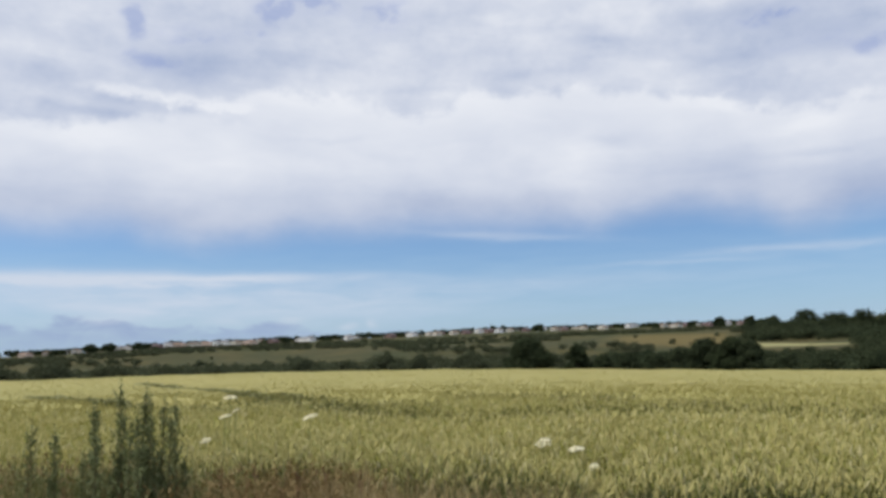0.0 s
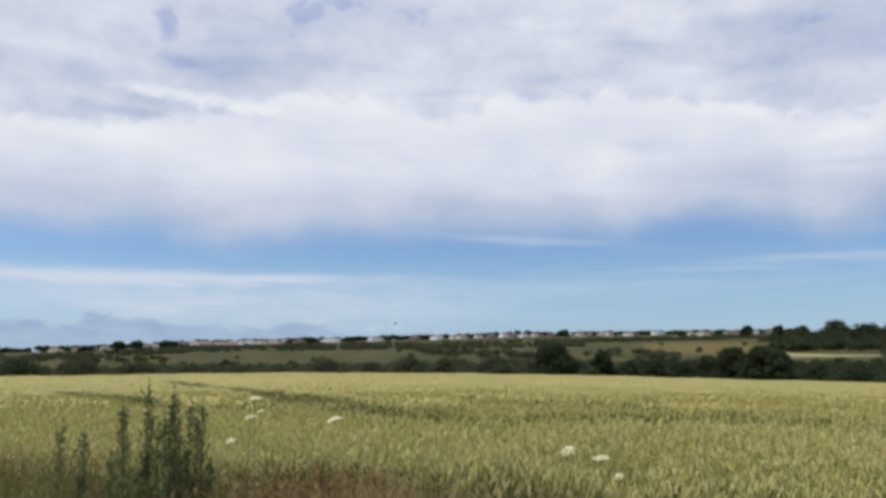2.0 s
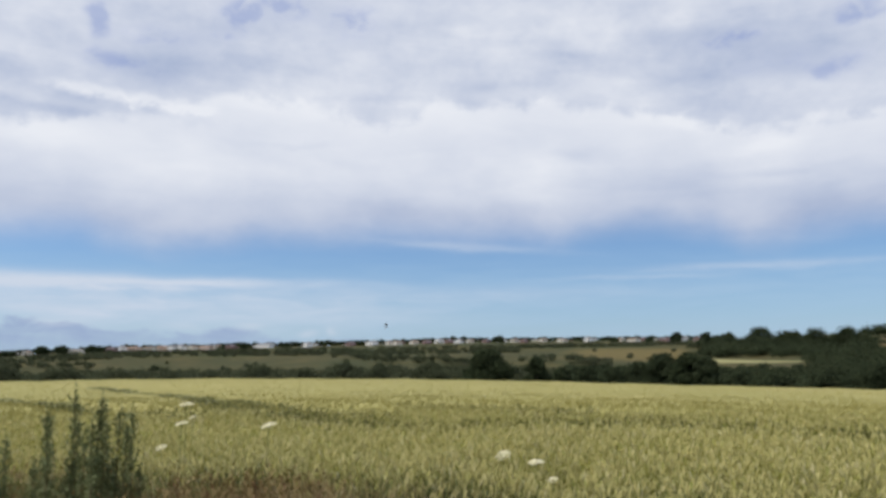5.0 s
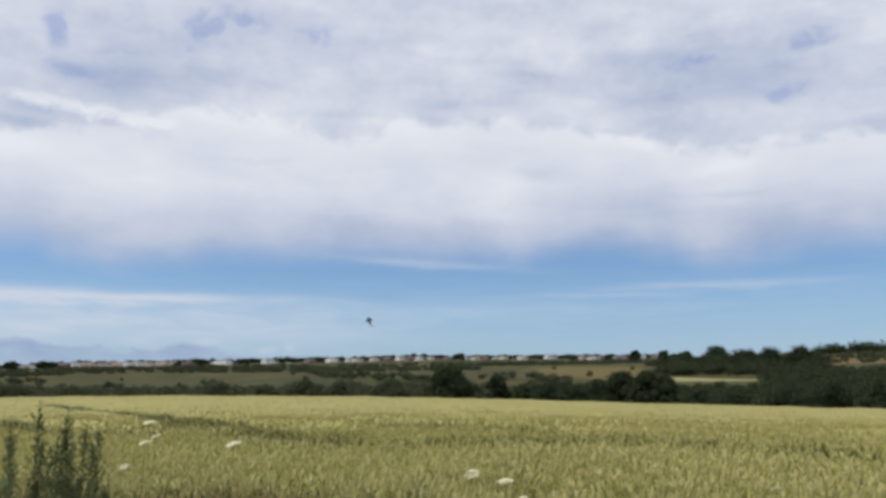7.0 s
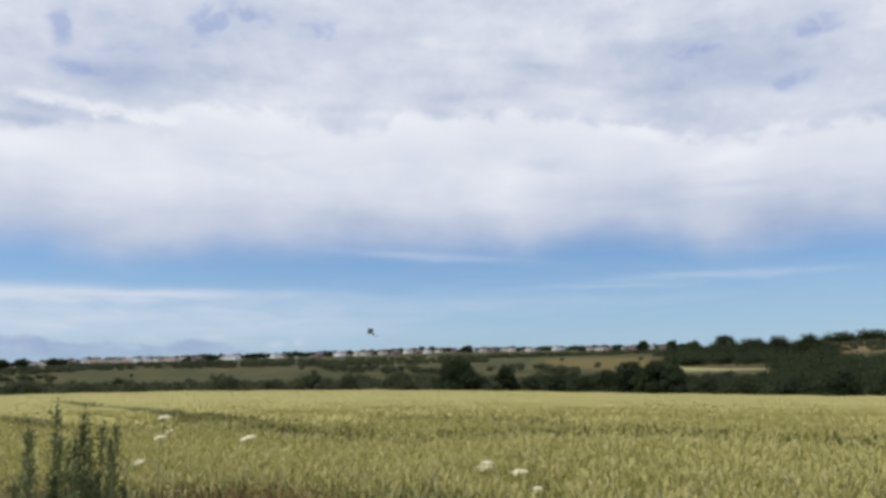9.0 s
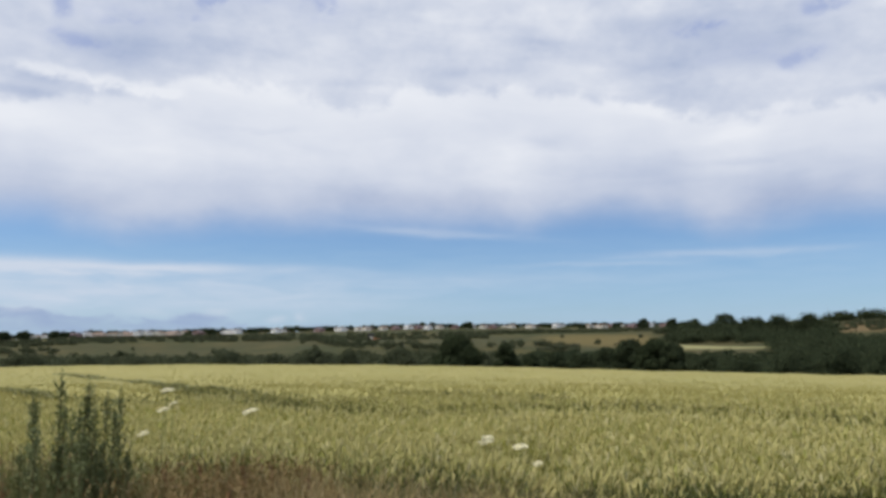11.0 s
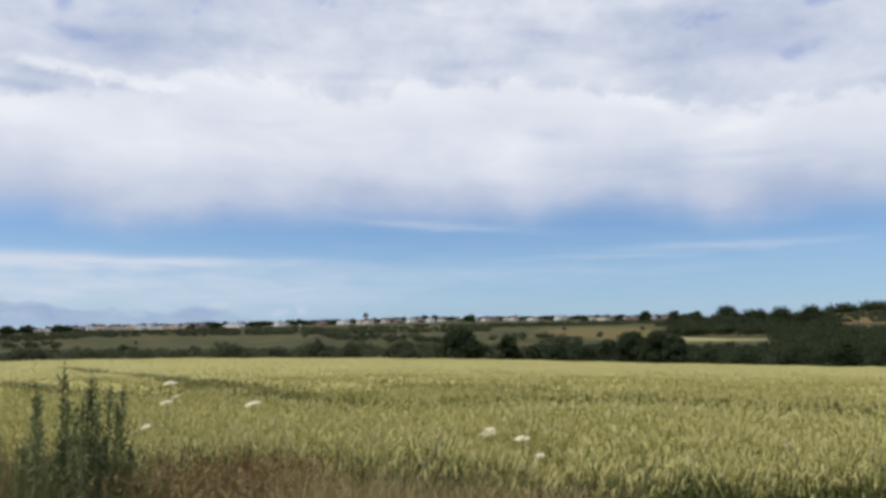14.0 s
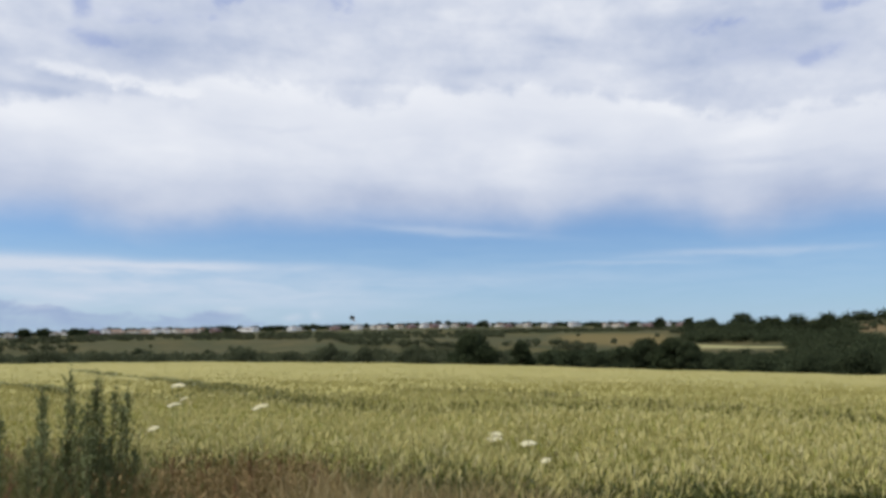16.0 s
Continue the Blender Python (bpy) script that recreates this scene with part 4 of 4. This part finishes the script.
def thicket(r_):
    return r_.uniform(11, 39), r_.uniform(270, 385), r_.uniform(2.0, 3.8), r_.uniform(3, 5.5)


def meadow(r_):
    return r_.uniform(-30, 20), r_.uniform(430, 620), r_.uniform(1.0, 2.2), r_.uniform(1.5, 4)


def skyline(r_):
    a = r_.uniform(-31, 20.5)
    return a, r_.uniform(815, 850), r_.uniform(1.6, 4.4) * (1.25 if a < 4 else 1.0), r_.uniform(3, 6)


make_scrub("ridge_trees", 620, M_CROWN, "dark trees and gardens among the houses on the ridge", skyline)
make_scrub("ridge_scrub", 900, M_CROWN2, "dark scrub below the houses on the ridge", ridge_band)
make_scrub("hill_wood", 560, M_WOOD, "dark wood covering the hillside", right_wood)
make_scrub("valley_scrub", 1200, M_CROWN2, "dark hedges and bushes in the valley", valley)
make_scrub("valley_thicket", 800, M_WOOD, "dark thicket along the foot of the hill", thicket)
make_scrub("meadow_bushes", 16, M_CROWN2, "scattered gorse bushes on the rough pasture", meadow)
make_scrub("hedges", 130, M_CROWN2, "dark field hedges on the slope",
           hedge_line([(-30, 430, -8, 420, 4), (-4, 600, 0, 330, 5), (-1, 470, 5, 420, 4), (8, 440, 20, 425, 4), (12, 430, 19, 380, 4), (-30, 600, -20, 520, 4)]))


# ---- houses on the ridge ----
M_WALL = {"W": plain_mat("white_render", (0.90, 0.89, 0.87), (0.84, 0.83, 0.81), 0.8),
          "C": plain_mat("cream_render", (0.74, 0.69, 0.60), (0.64, 0.60, 0.52), 0.8),
          "O": plain_mat("pale_brick", (0.66, 0.52, 0.43), (0.56, 0.44, 0.36), 0.8),
          "B": plain_mat("brown_brick", (0.26, 0.17, 0.18), (0.20, 0.14, 0.11), 0.8)}
M_ROOF = {"W": plain_mat("grey_slate", (0.20, 0.19, 0.19), (0.28, 0.27, 0.27), 1.2),
          "C": plain_mat("brown_tile", (0.20, 0.15, 0.12), (0.26, 0.20, 0.16), 1.2),
          "O": plain_mat("orange_tile", (0.38, 0.27, 0.22), (0.33, 0.235, 0.19), 1.2),
          "B": plain_mat("dark_tile", (0.14, 0.11, 0.10), (0.20, 0.15, 0.18), 1.2)}
M_PANE = plain_mat("window_glass", (0.03, 0.035, 0.04), (0.05, 0.055, 0.06), 2, 0.1, 0.5)
M_FRAME = plain_mat("white_paint", (0.75, 0.75, 0.73), (0.68, 0.68, 0.66), 2, 0.5)
M_DOOR = plain_mat("door_paint", (0.10, 0.07, 0.05), (0.14, 0.09, 0.06), 2, 0.5)


def box(bm, x0, x1, y0, y1, z0, z1):
    v = [bm.verts.new(p) for p in ((x0, y0, z0), (x1, y0, z0), (x1, y1, z0), (x0, y1, z0), (x0, y0, z1), (x1, y0, z1), (x1, y1, z1), (x0, y1, z1))]
    for f in ((3, 2, 1, 0), (4, 5, 6, 7), (0, 1, 5, 4), (1, 2, 6, 5), (2, 3, 7, 6), (3, 0, 4, 7)):
        bm.faces.new([v[i] for i in f])


def make_house(kind, w, storeys, gable_front):
    """A house with its front towards -y: walls, pitched roof, chimney, windows and a door."""
    d, eave = 7.5, 0.4 + 2.5 * storeys
    rise = 0.9 if not gable_front else 1.1
    root = new("house")
    bm = bmesh.new()
    box(bm, -w / 2, w / 2, -d / 2, d / 2, -1.5, eave)
    # gable triangles
    ends = ((-1, 0), (1, 0)) if not gable_front else ((0, -1), (0, 1))
    for ex, ey in ends:
        if ex:
            tri = [(ex * w / 2, -d / 2, eave), (ex * w / 2, d / 2, eave), (ex * w / 2, 0, eave + rise)]
        else:
            tri = [(-w / 2, ey * d / 2, eave), (w / 2, ey * d / 2, eave), (0, ey * d / 2, eave + rise)]
        bm.faces.new([bm.verts.new(q) for q in tri])
    part("wall", bm, M_WALL[kind], root)
    bm = bmesh.new()
    o, th = 0.35, 0.18
    if gable_front:
        prof = [(-w / 2 - o, eave - o * 0.5), (0, eave + rise + 0.05), (w / 2 + o, eave - o * 0.5), (w / 2 + o, eave - o * 0.5 + th), (0, eave + rise + 0.05 + th), (-w / 2 - o, eave - o * 0.5 + th)]
        rings = [[bm.verts.new((a, yy, b)) for a, b in prof] for yy in (-d / 2 - o, d / 2 + o)]
    else:
        prof = [(-d / 2 - o, eave - o * 0.5), (0, eave + rise + 0.05), (d / 2 + o, eave - o * 0.5), (d / 2 + o, eave - o * 0.5 + th), (0, eave + rise + 0.05 + th), (-d / 2 - o, eave - o * 0.5 + th)]
        rings = [[bm.verts.new((xx, a, b)) for a, b in prof] for xx in (-w / 2 - o, w / 2 + o)]
    for k in range(6):
        bm.faces.new((rings[0][k], rings[0][(k + 1) % 6], rings[1][(k + 1) % 6], rings[1][k]))
    for g in rings:
        bm.faces.new((g[0], g[1], g[4], g[5]))
        bm.faces.new((g[1], g[2], g[3], g[4]))
    bmesh.ops.recalc_face_normals(bm, faces=bm.faces)
    roof = part("roof", bm, M_ROOF[kind], root)
    bm = bmesh.new()
    cx = w * 0.3 if not gable_front else 0.9
    box(bm, cx - 0.35, cx + 0.35, -0.3, 0.3, eave + rise * 0.5, eave + rise + 0.9)
    box(bm, cx - 0.42, cx + 0.42, -0.37, 0.37, eave + rise + 0.9, eave + rise + 1.0)
    part("chimney", bm, M_WALL["B"], roof, "brick chimney")
    n = max(2, int(w / 3.8))
    for st in range(storeys):
        for k in range(n):
            xx = -w / 2 + w * (k + 0.5) / n
            if st == 0 and k == n // 2:
                bm = bmesh.new()
                box(bm, xx - 0.45, xx + 0.45, -d / 2 - 0.06, -d / 2 + 0.02, 0, 2.0)
                part("door", bm, M_DOOR, root)
                continue
            z0 = 0.9 + 2.5 * st
            bm = bmesh.new()
            box(bm, xx - 0.58, xx + 0.58, -d / 2 - 0.05, -d / 2 + 0.02, z0, z0 + 1.0)
            wn = part("window", bm, M_FRAME, root)
            bm = bmesh.new()
            for q in (-0.28, 0.28):
                box(bm, xx + q - 0.22, xx + q + 0.22, -d / 2 - 0.06, -d / 2 - 0.045, z0 + 0.08, z0 + 0.92)
            part("pane", bm, M_PANE, wn)
    return root


HOUSE_WORDS = {"W": "white rendered house with a grey slate roof on the ridge", "C": "cream rendered house with a brown tiled roof on the ridge",
               "O": "pale brick house with an orange tiled roof on the ridge", "B": "brown brick house with a dark tiled roof on the ridge"}
# azimuth and width in degrees, colour
HOUSES = [
    (-26.82, 0.71, "O"), (-25.51, 0.63, "O"), (-24.74, 0.48, "W"), (-23.96, 0.40, "C"), (-23.05, 0.40, "B"),
    (-21.35, 0.48, "C"), (-20.29, 0.67, "W"), (-19.14, 0.79, "B"), (-18.44, 0.44, "W"), (-17.70, 0.79, "O"),
    (-16.78, 0.71, "C"), (-15.92, 0.79, "O"), (-15.32, 0.51, "W"), (-14.80, 0.36, "W"), (-14.09, 0.63, "C"),
    (-13.20, 0.95, "O"), (-12.52, 0.36, "C"), (-11.61, 0.55, "B"), (-9.34, 1.19, "W"), (-6.49, 0.32, "W"),
    (-3.59, 0.55, "B"), (-2.11, 0.71, "W"), (-0.86, 0.36, "C"), (-0.35, 0.24, "C"), (0.83, 0.36, "C"),
    (1.69, 0.48, "B"), (2.60, 0.40, "W"), (3.27, 0.32, "B"), (3.94, 0.48, "W"), (4.72, 0.48, "C"),
    (5.82, 0.48, "B"), (6.92, 0.40, "W"), (7.78, 0.36, "C"), (8.44, 0.48, "B"), (9.76, 0.48, "C"),
    (11.07, 0.55, "C"), (12.85, 0.32, "W"), (14.92, 0.71, "C"), (15.88, 0.71, "C"), (16.52, 0.48, "B"),
    (17.98, 0.71, "B"), (19.08, 0.36, "W"), (20.13, 0.55, "B"),
]
made = {}
ROWS = [(a, w, k, 0) for a, w, k in HOUSES] + [(-25 + i * 1.9 + (i * 7 % 5) * 0.11, (0.5, 0.65, 0.8)[i % 3], "CWWCWB"[i * 5 % 6], 1) for i in range(24)]
for i, (a, w, kind, back) in enumerate(ROWS):
    r = 778 + (i * 37 % 23) + back * 34
    wm = max(6, round(w * r / 57.3 / 2) * 2)
    x, y = polar(a, r)
    storeys = 1
    key = (kind, wm, storeys, wm < 9)
    m = pose(x, y, float(height(x, y)) - (-0.2 if kind == "W" else 0.4) - (0 if a < 0 else 0.3) - 1.5 * back, 0, 0, -a - 42 + (i * 53 % 27 - 13))
    if key in made:
        copy_thing(made[key], m)
    else:
        made[key] = make_house(*key)
        made[key].matrix_basis = m
        tagged(made[key], HOUSE_WORDS[kind], "house", "houses on the ridge")


# ---- the kite ----
M_SAIL = plain_mat("dark_nylon", (0.03, 0.03, 0.04), (0.05, 0.045, 0.05), 3, 0.5, 0.4)
M_WHITE = plain_mat("white_nylon", (0.75, 0.74, 0.72), (0.66, 0.65, 0.62), 3, 0.5, 0.4)
M_ORANGE = plain_mat("orange_nylon", (0.48, 0.23, 0.15), (0.40, 0.19, 0.12), 3, 0.5, 0.4)


def make_kite():
    """A swallow-winged kite, nose up along z, its face towards -y, with two streamers."""
    root = new("kite")

    def sail(name, pts, mat, label=""):
        bm = bmesh.new()
        f = bm.faces.new([bm.verts.new(q) for q in pts])
        ret = bmesh.ops.extrude_face_region(bm, geom=[f])
        bmesh.ops.translate(bm, verts=[v for v in ret["geom"] if isinstance(v, bmesh.types.BMVert)], vec=(0, 0.012, 0))
        bmesh.ops.recalc_face_normals(bm, faces=bm.faces)
        return part(name, bm, mat, root, label)
    sail("wing", [(0, 0, 0.62), (-0.48, 0.10, 0.05), (-0.30, 0.06, -0.12), (0, 0, -0.25)], M_SAIL)
    sail("wing", [(0.004, 0, 0.62), (0.004, 0, -0.25), (0.30, 0.06, -0.12), (0.48, 0.10, 0.05)], M_SAIL)
    sail("belly_panel", [(-0.22, -0.03, 0.18), (-0.12, -0.03, -0.2), (0.02, -0.03, -0.22), (0.02, -0.03, 0.1)], M_WHITE, "white panel")
    bm = bmesh.new()
    tube(bm, [Vector((0, 0.03, 0.64)), Vector((0, 0.03, -0.3))], [0.01, 0.01])
    part("spine", bm, M_SAIL, root)
    bm = bmesh.new()
    tube(bm, [Vector((-0.46, 0.11, 0.05)), Vector((0, 0.04, 0.1)), Vector((0.46, 0.11, 0.05))], [0.008, 0.008, 0.008])
    part("spreader", bm, M_SAIL, root)
    for k, (x0, ln, ph) in enumerate(((-0.05, 0.55, 0.0), (0.07, 0.85, 1.6))):
        bm = bmesh.new()
        prev = None
        for i in range(15):
            f = i / 14
            c = Vector((x0 + 0.10 * math.sin(f * 7 + ph) * f + 0.45 * f * f * ln, 0.05 * math.cos(f * 8 + ph), -0.2 - f * ln))
            w = 0.085 * (1 - 0.75 * f)
            pair = [bm.verts.new(c - Vector((w, 0, 0))), bm.verts.new(c + Vector((w, 0.02, 0)))]
            if prev:
                bm.faces.new((prev[0], prev[1], pair[1], pair[0]))
            prev = pair
        bmesh.ops.solidify(bm, geom=bm.faces[:], thickness=0.006)
        part("streamer", bm, M_ORANGE, root, "orange streamer tail")
    return tagged(root, "small dark kite with a white panel and orange tail", "kite")


kite = make_kite()


def motions():
    # seconds, azimuth, elevation, roll, lean back
    track = [(0.0, -4.04, 1.9, 60, 70), (0.6, -3.92, 2.28, 60, 60), (1.0, -4.58, 2.79, 35, 45), (1.5, -4.97, 2.99, 55, 60), (2.0, -4.95, 3.03, 60, 68),
             (2.5, -4.45, 3.05, 65, 70), (3.0, -3.94, 3.04, -65, 68), (3.5, -3.37, 3.07, -60, 68), (4.0, -2.73, 3.19, -60, 66), (4.5, -2.14, 3.31, -55, 64),
             (5.0, -1.14, 3.29, -50, 60), (5.2, -0.91, 3.41, -45, 58), (7.3, 0.43, 4.97, 24, 8), (7.5, 0.34, 5.10, 30, 5), (8.0, 0.17, 4.67, 22, 12), (8.2, 0.1, 4.45, 26, 16), (10.3, -0.1, 2.2, 46, 42),
             (10.5, 0.03, 2.03, 50, 40), (11.0, -0.07, 1.51, 55, 20), (11.5, -0.37, 1.23, 60, 15), (12.0, -0.85, 1.29, 58, 15), (12.5, -0.75, 1.96, 30, 20),
             (13.0, -0.70, 2.43, 25, 25), (13.5, -0.65, 2.38, 28, 25), (14.0, -0.59, 2.48, 20, 22), (14.5, -0.88, 2.53, 22, 25), (15.0, -1.30, 2.41, 50, 55),
             (15.5, -1.70, 2.48, 45, 50), (16.0, -2.44, 2.67, 25, 30)]
    rows = []
    for t, a, e, roll, back in track:
        r = np.interp(t, (0, 5, 7.3, 9, 11, 12, 14, 16), (185, 165, 115, 104, 95, 98, 125, 132))
        x, y = polar(a, r)
        rows.append((t, pose(x, y, EYE + r * math.tan(radians(e)), back, -roll, -a)))
    walk(kite, rows)


motions()
